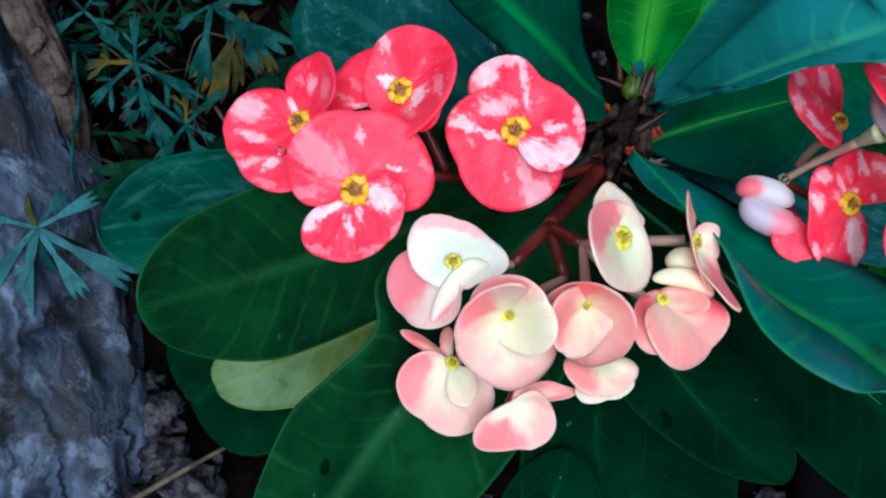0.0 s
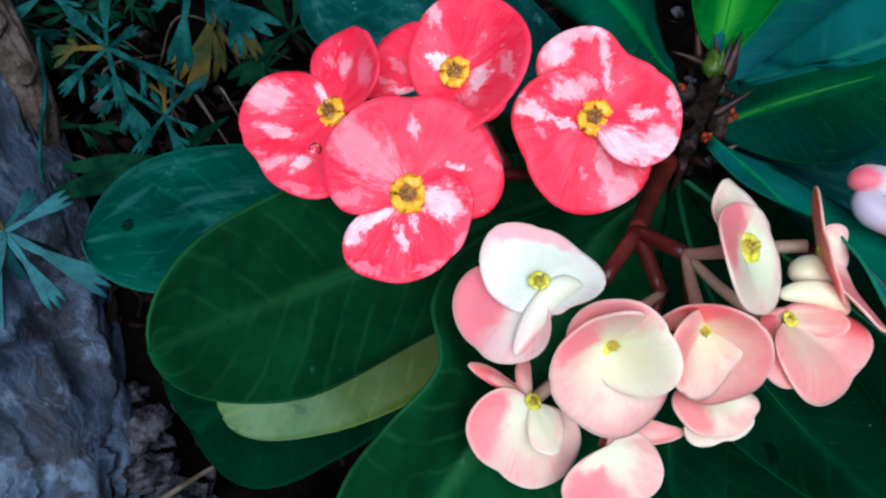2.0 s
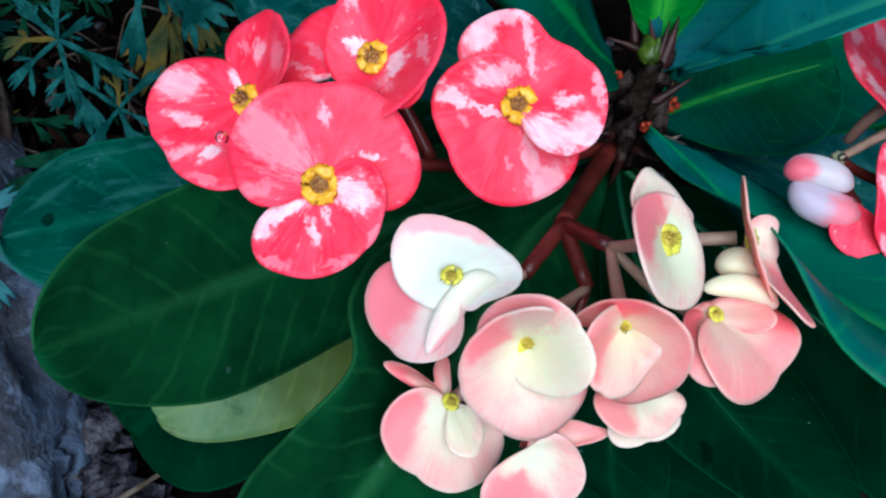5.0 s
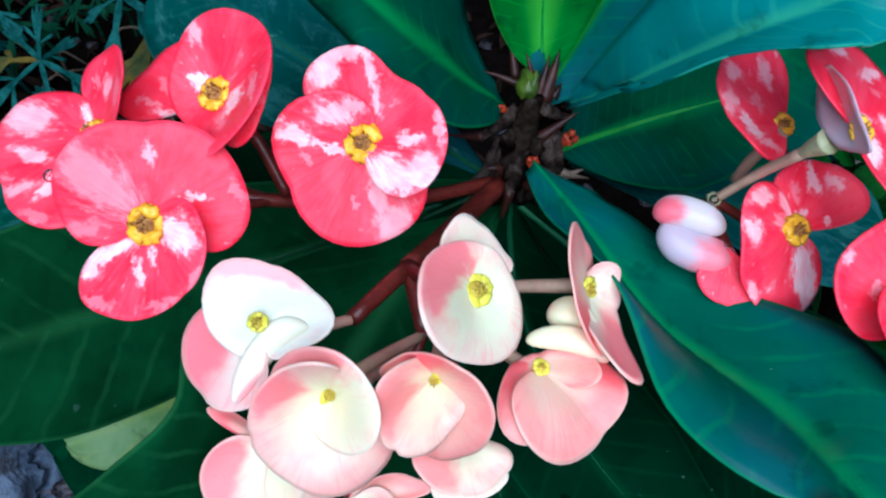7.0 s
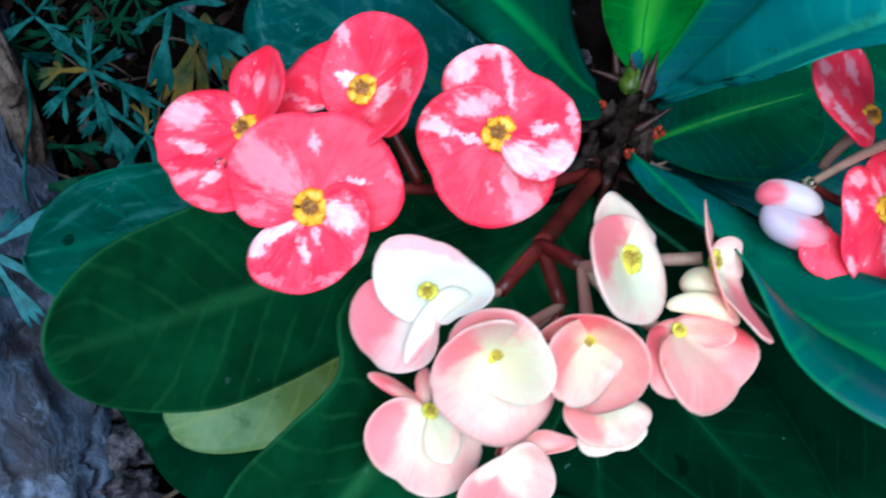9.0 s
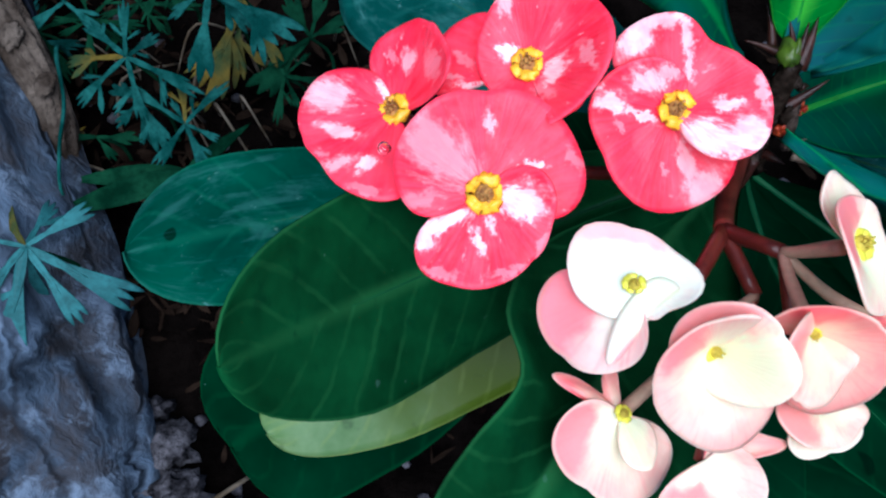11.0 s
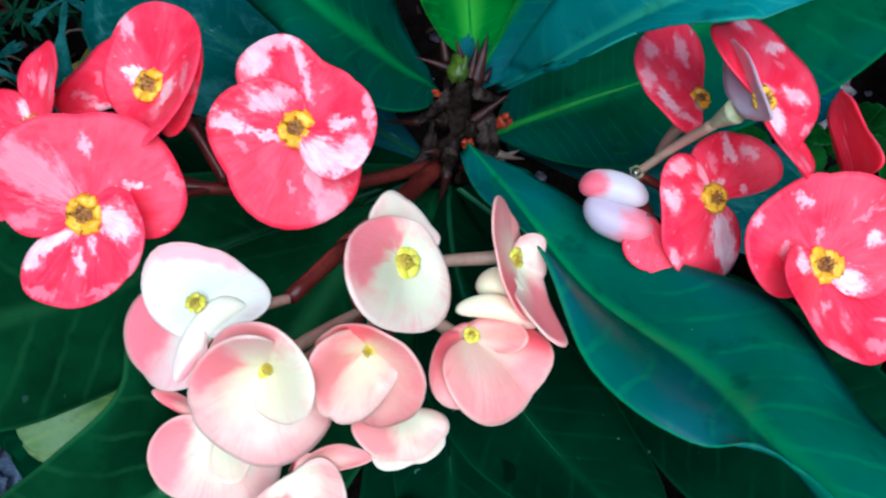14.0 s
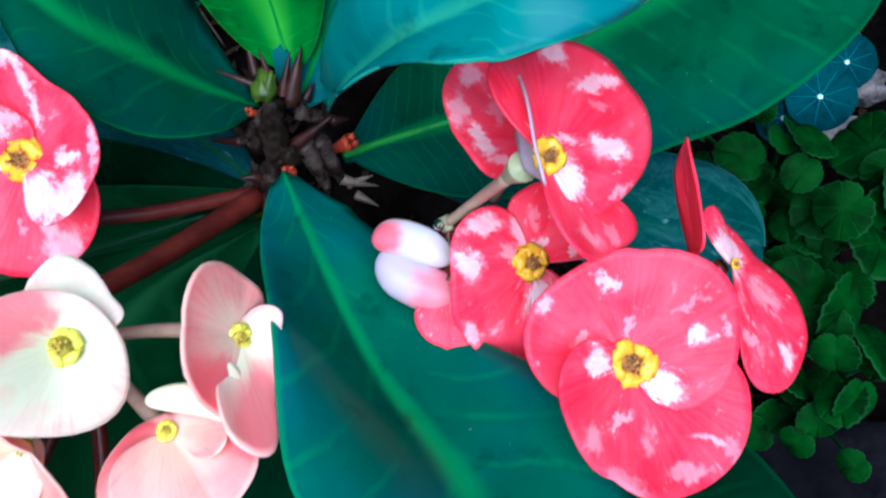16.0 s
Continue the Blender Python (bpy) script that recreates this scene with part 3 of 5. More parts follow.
def way(p):
    return (LEAN_TURN @ Vector(p)).normalized()


def along_values(s, values):
    """Smooth value at s in -1..1 from evenly spaced ones."""
    last = len(values) - 1
    ext = [2 * values[0] - values[1], *values, 2 * values[-1] - values[-2]]
    q = min(max((s + 1) * last / 2, 0), last - 0.0001)
    i = int(q)
    t = q - i
    a, b, c, d = ext[i:i + 4]
    return 0.5 * (2 * b + (c - a) * t + (2 * a - 5 * b + 4 * c - d) * t * t + (3 * b - a - 3 * c + d) * t ** 3)


def bract(frame3, at, turn, spread, radii, lift, twist, height, cup, saddle, seed, domed=False):
    """One broad round bract: radii from its clockwise to its anticlockwise edge, all in centimetres."""
    rows, uvs, flat, n, k = [], [], [], 61, 15
    big = max(radii)
    whole = spread > 179
    for i in range(n):
        s = math.sin(math.pi / 2 * (2 * i / (n - 1) - 1))
        a = radians(turn) + radians(spread) * s
        edge = along_values(s, radii) * (1.0 if whole else max(1 - abs(s) ** 7, 0.0) ** 0.5)
        place = Vector((math.cos(math.pi * s), math.sin(math.pi * s), seed * 2.3)) if whole else Vector((s * spread / 40, seed * 2.3, 0))
        edge *= 1 + 0.02 * noise.noise(place * 1.6) - (0 if whole else 0.025 * math.exp(-(s * spread / 6) ** 2))
        edge = max(edge, 0.02)
        row, urow, frow = [], [], []
        for j in range(k):
            v = j / (k - 1)
            r = edge * v
            along, across = r * math.cos(radians(spread) * s), r * math.sin(radians(spread) * s)
            rise = 1.5 * v - 0.5 * v ** 3 if domed else v ** 1.4
            z = height + lift * along + twist * across + cup * edge * edge / big * rise + saddle * along * across / big
            z += 0.045 * big * v * v * noise.noise(Vector((place.x, place.y, v * 1.5 + seed))) * 2
            z -= 0.03 * big * (0 if whole else math.exp(-(s * spread / 12) ** 2)) * v
            row.append(tuple(at + frame3 @ (Vector((r * math.cos(a), r * math.sin(a), z)) * 0.01)))
            urow.append((s * spread / 90, v))
            frow.append((r * math.cos(a), r * math.sin(a)))
        rows.append(row)
        uvs.append(urow)
        flat += frow
    return sheet(rows, uvs, 0.0004), flat + flat


def folded_bract(flower_ob, stations, material, label, seed):
    """A narrow bract laid through cross-sections (edge, middle, other edge), foot to tip."""
    lines = [smooth_line([spot(q[i]) for q in stations], 7) for i in range(3)]
    rows, uvs = [], []
    for i, (a, b, c) in enumerate(zip(*lines)):
        u = i / (len(lines[0]) - 1)
        row = []
        for j in range(-5, 6):
            v = j / 5
            q = b.lerp(a if v < 0 else c, abs(v)) + way((1, 0, 0)) * 0.0012 * (1 - v * v) * math.sin(math.pi * u)
            row.append(tuple(q + way((0.3, 0, 1)) * 0.0004 * noise.noise(Vector((u * 5, v * 2, seed)))))
        rows.append(row)
        uvs.append([(j / 5, u) for j in range(-5, 6)])
    skin = sheet(rows, uvs, 0.0004)
    part("bract", skin, material, flower_ob, label, None, [(u * 2, v * 2) for u, v in skin[2]])


def flower(plant, at, face, eye, bracts, label, stalk=None, gland=GLAND, stamen=STAMEN, seed=0, bract_label="", domed=False):
    """A blossom: bracts round a small eye of glands. face: degrees it looks to the right and up."""
    at = spot(at)
    frame3 = LEAN_TURN @ Euler((radians(-face[1]), radians(face[0]), 0), "YXZ").to_matrix()
    ob = new("flower")
    ob.empty_display_size = 0.01
    ob.parent, ob.location = plant, at - ORIGIN[plant]
    ORIGIN[ob] = at
    tagged(ob, label)
    for i, (material, turn, spread, radii, lift, twist, height, cup, *saddle) in enumerate(bracts):
        skin, flat = bract(frame3, at, turn, spread, radii, lift, twist, height, cup, saddle[0] if saddle else 0.0, seed + i * 0.37, domed)
        part("bract", skin, material, ob, bract_label, at, flat)
    n = frame3 @ Vector((0, 0, 1))
    r = eye * 0.01
    foot = at
    at = at + n * (0.0016 if domed else 0.0004)
    if r > 0:
        cup_shape = lump(at + n * r * 0.2, (r * 0.58, r * 0.58, r * 0.42), seed, 0.1, 6, 12, frame3)
        part("cup", cup_shape, stamen, ob)
        for j in range(5):
            a = 2 * math.pi * (j + 0.2) / 5 + seed + 0.35 * noise.noise(Vector((j * 2.3, seed, 1)))
            d = frame3 @ Vector((math.cos(a), math.sin(a), 0))
            turned = frame3 @ Euler((0, 0, a)).to_matrix()
            big = 0.85 + 0.4 * noise.noise(Vector((seed * 3.1, j * 1.7, 0)))
            part("gland", lump(at + d * r * (0.66 + 0.1 * big) + n * r * (0.22 if domed else 0.4) * big, (r * (0.38 if domed else 0.42) * big, r * (0.7 if domed else 0.66) * big, r * (0.15 if domed else 0.2)), seed + j, 0.45 if domed else 0.8, 8, 12, turned), gland, ob)
        hairs = []
        for j in range(9):
            a, b = 2.4 * j + seed, r * 0.12 * math.sqrt(j)
            root = at + frame3 @ Vector((b * math.cos(a), b * math.sin(a), r * 0.5))
            hairs.append(tube([root, root + frame3 @ Vector((b * 0.4 * math.cos(a), b * 0.4 * math.sin(a), r * 0.45))], r * 0.06, r * 0.1, 5, 2))
        part("stamen_tuft", joined(*hairs), stamen, ob)
    if stalk:
        calyx = [spot(stalk), foot - n * 0.002]
        part("pedicel", tube([calyx[0], calyx[0].lerp(calyx[1], 0.5) - n * 0.002, calyx[1]], 0.0010, 0.0015, 10, 5), STALK if gland is GLAND else STALK_PALE, ob, "", at)
    return ob


def leaf(plant, base, tip, width, material, rib, label, roll=0.0, arch=0.0, bow=0.0, fold=10.0, a=1.2, b=0.45, wave=0.03, curl=0.0, rib_size=1.0, seed=0):
    """A leathery spoon-shaped leaf with a midrib; base and tip in the plant's frame, width in centimetres."""
    p0, p1 = spot(base), spot(tip)
    ahead = (p1 - p0)
    size = ahead.length
    ahead.normalize()
    side = ahead.cross(way((0, 0, 1))).normalized()
    side = Matrix.Rotation(radians(roll), 3, ahead) @ side
    up = side.cross(ahead).normalized()
    peak = (a / (a + b)) ** a * (b / (a + b)) ** b
    n, k = 33, 13
    rows, uvs, mid = [], [], []
    for i in range(n):
        u = 0.5 - 0.5 * math.cos(math.pi * i / (n - 1))
        half = width * 0.005 * max((u ** a) * ((1 - u) ** b) / peak, 0.0)
        half = max(half, 0.0022 * (1 - u) ** 0.5, 0.0001)
        c = p0 + ahead * size * u + up * arch * size * 4 * u * (1 - u) + side * bow * size * 4 * u * (1 - u)
        row, urow = [], []
        for j in range(k):
            v = 2 * j / (k - 1) - 1
            lift = half * abs(v) * math.sin(radians(fold)) + curl * half * v * abs(v)
            lift += wave * width * 0.01 * v * v * noise.noise(Vector((u * 4.5, (v > 0) * 3.0, seed * 2.7))) * 3
            lift += 0.02 * width * 0.01 * noise.noise(Vector((u * 6, v * 3, seed)))
            edge = 1 + 0.03 * noise.noise(Vector((u * 7, (v > 0) * 5.0, seed)))
            row.append(tuple(c + side * half * v * edge * math.cos(radians(fold)) + up * lift))
            urow.append((u, v))
        rows.append(row)
        uvs.append(urow)
        mid.append(Vector(row[k // 2]))
    ob = part("leaf", sheet(rows, uvs, 0.0005), material, plant, label, p0)
    line = [m - up * 0.0003 for m in mid[1:-2]]
    part("midrib", tube(line, 0.0011 * rib_size, 0.00035 * rib_size, 8, 1), rib, ob, "", p0)
    return ob


def shaped_leaf(plant, stations, material, rib, label, seed):
    """A leaf laid through a few cross-sections (one edge, midrib, other edge), base to tip."""
    left, mid, right = (smooth_line([spot(q[i]) for q in stations], 6) for i in range(3))
    n, k = len(mid), 6
    rows, uvs = [], []
    for i in range(n):
        u = i / (n - 1)
        row, urow = [], []
        for j in range(-k, k + 1):
            v = j / k
            end = left[i] if v < 0 else right[i]
            c = mid[i].lerp(end, abs(v))
            up = (left[i] - mid[i]).cross(right[i] - mid[i])
            up = up.normalized() if up.length > 1e-9 else way((0, 0, 1))
            up = up if up.dot(way((0, 0, 1))) > 0 else -up
            bulge = 0.1 * (end - mid[i]).length * math.sin(math.pi * abs(v))
            c = c + up * (bulge + 0.0012 * noise.noise(Vector((u * 6, v * 2.5, seed))))
            row.append(tuple(c))
            urow.append((u, v))
        rows.append(row)
        uvs.append(urow)
    ob = part("leaf", sheet(rows, uvs, 0.0005), material, plant, label, mid[0])
    part("midrib", tube([m - way((0, 0, 0.0003)) for m in mid[1:-2]], 0.0012, 0.0004, 8, 1), rib, ob, "", mid[0])
    return ob


def rolled(a, b, r, bend=(0, 0, 0), flat=0.8, seed=0):
    """A bract rolled into a blunt scroll from a to b (plant's frame), r centimetres thick."""
    p0, p1 = spot(a), spot(b)
    ahead = (p1 - p0).normalized()
    side = ahead.cross(way((0, 0, 1))).normalized()
    up = side.cross(ahead)
    verts, faces, uvs, n, k = [], [], [], 17, 16
    for i in range(n):
        u = 0.5 - 0.5 * math.cos(math.pi * i / (n - 1))
        c = p0.lerp(p1, u) + way(bend) * 0.01 * Vector(bend).length * 4 * u * (1 - u) if any(bend) else p0.lerp(p1, u)
        size = r * 0.01 * max(1 - abs(2 * u - 1) ** 3.2, 0.0) ** 0.5 * (1 + 0.12 * noise.noise(Vector((u * 3, seed, 0)))) + 0.00002
        for j in range(k):
            t = 2 * math.pi * j / k
            curl = 1 - 0.16 * math.exp(-((t - 2.2) / 0.35) ** 2)
            verts.append(tuple(c + (side * math.cos(t) + up * math.sin(t) * flat) * size * curl))
            uvs.append((j / k * 2 - 1, u))
    for i in range(n - 1):
        for j in range(k):
            faces.append((i * k + j, i * k + (j + 1) % k, (i + 1) * k + (j + 1) % k, (i + 1) * k + j))
    faces.append(tuple(reversed(range(k))))
    faces.append(tuple(range((n - 1) * k, n * k)))
    return verts, faces, uvs


NECK = [spot((-0.77, -4.74, -5.50)), spot((-0.52, -2.76, -3.00)), spot((-0.27, -1.33, -1.20)), spot((0.0, -0.1, 0.0))]
ROOT = Vector((NECK[0].x - 0.004, NECK[0].y - 0.02, 0.0))
plant = top("flowering_thorn_plant", ROOT, "thorny succulent shrub with coral and cream blossoms, rooted in dark soil", "plant")

# stem and its thorns
stem = part("stem", tube([ROOT + Vector((0, 0, -0.02)), ROOT.lerp(NECK[0], 0.5) + Vector((0.004, 0, 0)), *NECK], 0.0088, 0.0024, 18, 8, 0.3, 3), BARK, plant, "dark brown ridged thorny stem", ROOT)
rnd = random.Random(5)
LINE = smooth_line(NECK[::-1], 12)
for i in range(11):
    k = 0.36 + 0.64 * i / 11
    foot = LINE[int(k * (len(LINE) - 1))]
    a = i * 2.4 + rnd.random()
    out = way((math.cos(a), math.sin(a) * 0.9, 0.3 + 0.3 * rnd.random() - 0.4 * k))
    foot = foot + out * (0.003 + 0.0025 * k)
    long = 0.005 + 0.008 * rnd.random() ** 1.5
    bend = way((rnd.random() - 0.5, rnd.random() - 0.5, 0.3)) * 0.003
    part("thorn", tube([foot, foot + out * long * 0.5 + bend, foot + out * long + bend * 1.3], 0.0019, 0.0001, 8, 3), THORN_PALE if i % 4 == 3 else THORN, stem, "", foot)
for i in range(16):
    k = 0.2 + 0.8 * i / 16
    a = i * 2.4 + 1.1
    out = way((math.cos(a), math.sin(a), 0.2))
    p = LINE[int(k * (len(LINE) - 1))] + out * (0.0034 + 0.0025 * k)
    turn = out.to_track_quat("X", "Z").to_matrix()
    part("leaf_scar", lump(p, (0.0018, 0.0022, 0.0046), i, 0.7, 10, 12, turn), BARK, stem, "", p)

# ridged bases of leaves round the crown, each running out into stout thorns
PETIOLE = plain("leaf_base_brown", (0.008, 0.005, 0.004), (0.11, 0.08, 0.066), 200.0, 0.8, 0.12, 0.8, 0.0015)
RIDGES = (
    ((-0.15, -0.90, -0.95), (-0.33, -1.70, -1.15), (-0.50, -2.40, -1.35), 0.0030, 0.0013, (-0.75, -3.25, -2.00)),
    ((-0.60, -0.90, -1.70), (-1.05, -1.80, -2.20), (-1.95, -2.28, -2.75), 0.0025, 0.0012, (-2.75, -2.45, -3.00)),
    ((-0.45, -1.00, -1.50), (-0.72, -1.75, -1.75), (-0.95, -2.20, -2.20), 0.0026, 0.0014, None),
    ((-0.30, -0.35, -0.75), (-0.75, -0.62, -1.20), (-1.20, -0.90, -1.62), 0.0022, 0.0012, (-2.05, -0.78, -1.85)),
    ((0.35, -0.95, -1.10), (0.55, -1.45, -1.65), (0.72, -1.95, -2.20), 0.0026, 0.0013, None),
    ((0.60, -0.85, -1.50), (0.85, -1.35, -2.10), (1.00, -1.78, -2.66), 0.0026, 0.0013, (1.86, -1.88, -2.97)),
    ((0.30, -0.25, -0.85), (0.70, -0.35, -1.30), (1.00, -0.40, -1.70), 0.0020, 0.0010, (1.32, -0.34, -1.85)))
for i, (p, q, end, r0, r1, thorn_tip) in enumerate(RIDGES):
    p, q, end = spot(p), spot(q), spot(end)
    part("leaf_base", tube([p, q, end], r0 * 1.05, r1 * 0.8, 12, 6, 0.3, i), PETIOLE, stem, "grey brown ridged leaf base", p)
    if thorn_tip:
        thorn_tip = spot(thorn_tip)
        part("thorn", tube([end.lerp(q, 0.15), end.lerp(thorn_tip, 0.45) + way((0, 0.1, 1)) * 0.0005, thorn_tip], 0.0015, 0.0001, 9, 4), THORN_PALE if i in (1, 5) else THORN, stem, "stout pale-tipped thorn", end)
for p, q, r, m in (((0.28, -0.15, -0.35), (0.64, 0.98, 0.10), 0.0024, THORN), ((0.12, -0.10, -0.25), (0.40, 0.86, 0.10), 0.0016, THORN), ((-0.40, 0.35, -0.20), (-0.60, 1.36, 0.05), 0.0013, THORN), ((-0.02, 0.20, 0.00), (-0.20, 0.85, 0.35), 0.0012, THORN), ((-0.30, 0.15, 0.00), (-1.20, 0.48, 0.10), 0.0012, THORN), ((0.55, -0.05, -0.60), (0.78, 0.32, -0.60), 0.0014, THORN), ((1.10, -1.85, -2.80), (1.72, -1.62, -2.90), 0.0013, THORN_PALE), ((1.30, -2.10, -2.95), (1.85, -2.38, -3.00), 0.0013, THORN_PALE), ((-1.90, -2.20, -2.75), (-2.15, -1.85, -2.70), 0.0011, THORN_PALE)):
    p, q = spot(p), spot(q)
    part("thorn", tube([p, p.lerp(q, 0.5) + way((0.2, 0, 1)) * 0.0006, q], r, 0.0001, 10, 4), m, stem, "stout dark red-brown thorn" if m is THORN else "pale beige thorn", p)
part("growing_tip", lump(spot((-0.15, 0.12, 0.15)), (0.0026, 0.0036, 0.0024), 4, 0.5), TIP_GREEN, stem, "pale green unopened leaf tip")
part("growing_tip", tube([spot((-0.12, -0.15, 0.05)), spot((-0.02, 0.12, 0.28)), spot((0.05, 0.42, 0.30))], 0.0014, 0.0004, 8, 4, 0.2, 3), TIP_GREEN, stem, "pale green unopened leaf tip")
for p, out, size in (((0.08, -1.60, -1.05), (0.05, -0.15, 1.0), 1.0), ((1.20, -0.86, -2.35), (0.9, 0.35, 0.4), 1.25), ((-0.68, -0.30, -0.72), (-0.6, 0.1, 0.8), 0.62)):
    at, out = spot(p), way(out)
    bud = part("bud", tube([at - out * 0.004 * size, at - out * 0.001 * size, at + out * 0.0004], 0.0010 * size, 0.0017 * size, 10, 3, 0.2, size), BUD_RED, stem, "tiny orange-red bud", at)
    for j in range(4):
        d = way((math.cos(j * 1.57 + size), math.sin(j * 1.57 + size), 0.35))
        part("bud_scale", lump(at + d * 0.0011 * size + out * 0.0006, (0.0008 * size, 0.0008 * size, 0.0009 * size), j, 0.4, 6, 8), BUD_RED, bud, "", at)

# leaves
BASE = {"left": (-0.65, -2.06, -2.20), "down": (-0.38, -2.43, -2.20), "right": (0.81, -1.19, -1.80), "up": (0.22, -0.21, -1.20)}
leaf(plant, BASE["left"], (-12.78, -6.03, 5.48), 4.99, LEAF, RIB_DARK, "broad dark green leaf lying beneath the red blossoms", roll=-18, arch=-0.16, bow=-0.05, a=0.90, b=0.49, fold=5, wave=0.02, seed=1)
leaf(plant, BASE["left"], (-17.25, -4.01, -2.88), 4.26, LEAF_SHINY, RIB_DARK, "glossy wet blue-green leaf with grey residue", roll=12, arch=-0.05, bow=0.03, a=2.6, b=0.60, fold=5, seed=2)
leaf(plant, BASE["left"], (-14.37, -9.96, -6.57), 4.20, LEAF_PALE, RIB, "small fading yellow-green leaf", roll=-5, arch=-0.05, bow=-0.05, a=0.62, b=0.40, fold=8, seed=3)
shaped_leaf(plant, [
    ((-0.30, -2.37, -2.43), (-0.45, -2.50, -2.30), (-0.60, -2.60, -2.20)),
    ((-0.20, -4.22, -1.61), (-2.90, -4.15, -0.89), (-5.92, -3.94, 0.56)),
    ((-1.31, -6.73, -0.11), (-4.34, -6.06, 0.51), (-7.47, -5.33, 2.57)),
    ((-2.91, -9.05, 1.81), (-5.83, -7.80, 2.03), (-7.43, -6.67, 4.01)),
    ((-4.96, -11.07, 3.75), (-7.41, -9.42, 3.74), (-8.45, -7.68, 4.72)),
    ((-6.94, -12.24, 5.29), (-8.41, -10.64, 5.28), (-9.23, -8.42, 5.86)),
    ((-8.97, -11.94, 6.12), (-9.36, -11.19, 6.32), (-9.85, -9.98, 6.55)),
    ((-10.09, -11.56, 6.68), (-10.14, -11.50, 6.68), (-10.19, -11.45, 6.68))], LEAF, RIB, "large green leaf rising towards the light", 4)
leaf(plant, BASE["left"], (-16.24, -11.08, -9.64), 7.60, LEAF_SHADED, RIB_DARK, "dark shaded lower leaf", roll=-3, arch=-0.07, bow=0.01, a=1.27, b=0.37, seed=5)
leaf(plant, BASE["down"], (3.60, -11.07, 2.05), 3.94, LEAF_SHADED, RIB_DARK, "broad dark leaf with a few pale specks", roll=-14, bow=0.14, arch=0.02, a=1.04, b=0.61, seed=6)
leaf(plant, BASE["down"], (-0.69, -13.07, -2.00), 3.17, LEAF_SHADED, RIB_DARK, "shaded lower leaf with a lit rim", a=1.2, b=0.4, bow=0.02, seed=7)
shaped_leaf(plant, [
    ((-0.17, -1.93, -0.39), (0.03, -1.61, -0.56), (0.22, -1.70, -1.05)),
    ((0.07, -3.04, 1.50), (0.96, -3.16, 0.80), (2.13, -2.93, 0.06)),
    ((0.96, -4.29, 4.14), (2.41, -5.48, 2.17), (3.74, -4.54, 2.05)),
    ((1.58, -6.50, 5.57), (4.07, -6.92, 4.28), (6.07, -5.67, 3.42)),
    ((3.03, -7.73, 6.43), (4.51, -7.82, 6.07), (7.19, -7.81, 4.47)),
    ((4.28, -7.83, 6.84), (5.65, -9.12, 6.63), (8.23, -9.33, 5.57)),
    ((5.98, -10.07, 6.46), (6.81, -10.76, 6.87), (7.70, -10.68, 6.75)),
    ((7.60, -12.30, 7.20), (7.64, -12.34, 7.22), (7.68, -12.34, 7.20))], LEAF_SKY_BLUE, RIB, "long blue-green leaf with a wavy edge", 8)
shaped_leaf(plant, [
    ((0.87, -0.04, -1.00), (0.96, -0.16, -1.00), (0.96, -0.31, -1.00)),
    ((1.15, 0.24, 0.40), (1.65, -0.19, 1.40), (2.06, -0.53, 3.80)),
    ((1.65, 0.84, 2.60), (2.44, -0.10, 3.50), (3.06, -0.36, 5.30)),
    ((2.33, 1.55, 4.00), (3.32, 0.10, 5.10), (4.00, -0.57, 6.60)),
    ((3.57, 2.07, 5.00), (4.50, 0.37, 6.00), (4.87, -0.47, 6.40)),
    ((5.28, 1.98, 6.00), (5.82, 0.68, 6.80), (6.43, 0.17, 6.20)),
    ((6.64, 0.97, 7.40), (6.73, 0.88, 7.40), (6.86, 0.83, 7.30))], LEAF_SKYLIT, RIB, "big sky-lit blue-green upper leaf with a curled edge", 9)
leaf(plant, (0.25, 0.55, -0.60), (-0.03, 4.00, 4.50), 2.94, LEAF_YOUNG, RIB_BRIGHT, "young bright green upright leaf", arch=-0.05, a=0.7, b=0.5, fold=18, wave=0.02, rib_size=0.9, seed=10)
leaf(plant, BASE["up"], (3.63, 5.21, 4.00), 3.41, LEAF_SKY_BLUE, RIB_BRIGHT, "young blue-green leaf beside the tip", arch=-0.02, a=0.8, b=0.5, fold=20, seed=11)
shaped_leaf(plant, [
    ((-0.67, -0.20, -1.22), (-0.60, -0.13, -1.13), (-0.64, -0.06, -1.22)),
    ((-1.07, -0.85, 0.42), (-1.34, 0.08, -0.02), (-1.56, 1.60, -0.15)),
    ((-2.14, -1.02, 1.91), (-2.29, 0.57, 1.28), (-1.87, 2.70, 1.19)),
    ((-3.43, -0.18, 3.01), (-3.14, 1.02, 2.37), (-2.41, 3.32, 2.30)),
    ((-4.22, 0.75, 2.43), (-4.16, 1.87, 2.69), (-3.25, 3.69, 3.24)),
    ((-5.33, 2.02, 1.50), (-5.00, 2.66, 2.60), (-4.06, 3.85, 3.65)),
    ((-6.04, 3.20, 1.11), (-5.74, 3.40, 2.27), (-5.17, 3.77, 3.04)),
    ((-6.30, 4.40, 1.60), (-6.25, 4.45, 1.65), (-6.20, 4.50, 1.70))], LEAF_TEAL, RIB_BRIGHT, "broad blue-green leaf with a light midrib above the blossoms", 12)
leaf(plant, BASE["left"], (-10.79, 5.07, -6.00), 5.40, LEAF_DUSTY, RIB_DARK, "dull dark green lower leaf", a=1.2, b=0.42, seed=14)
leaf(plant, (0.95, -1.10, -3.03), (6.38, 0.44, -3.10), 4.59, LEAF_TEAL, RIB_BRIGHT, "deep green leaf with a bright midrib", roll=1, arch=-0.12, bow=-0.02, a=0.93, b=0.44, fold=8, rib_size=1.3, seed=15)
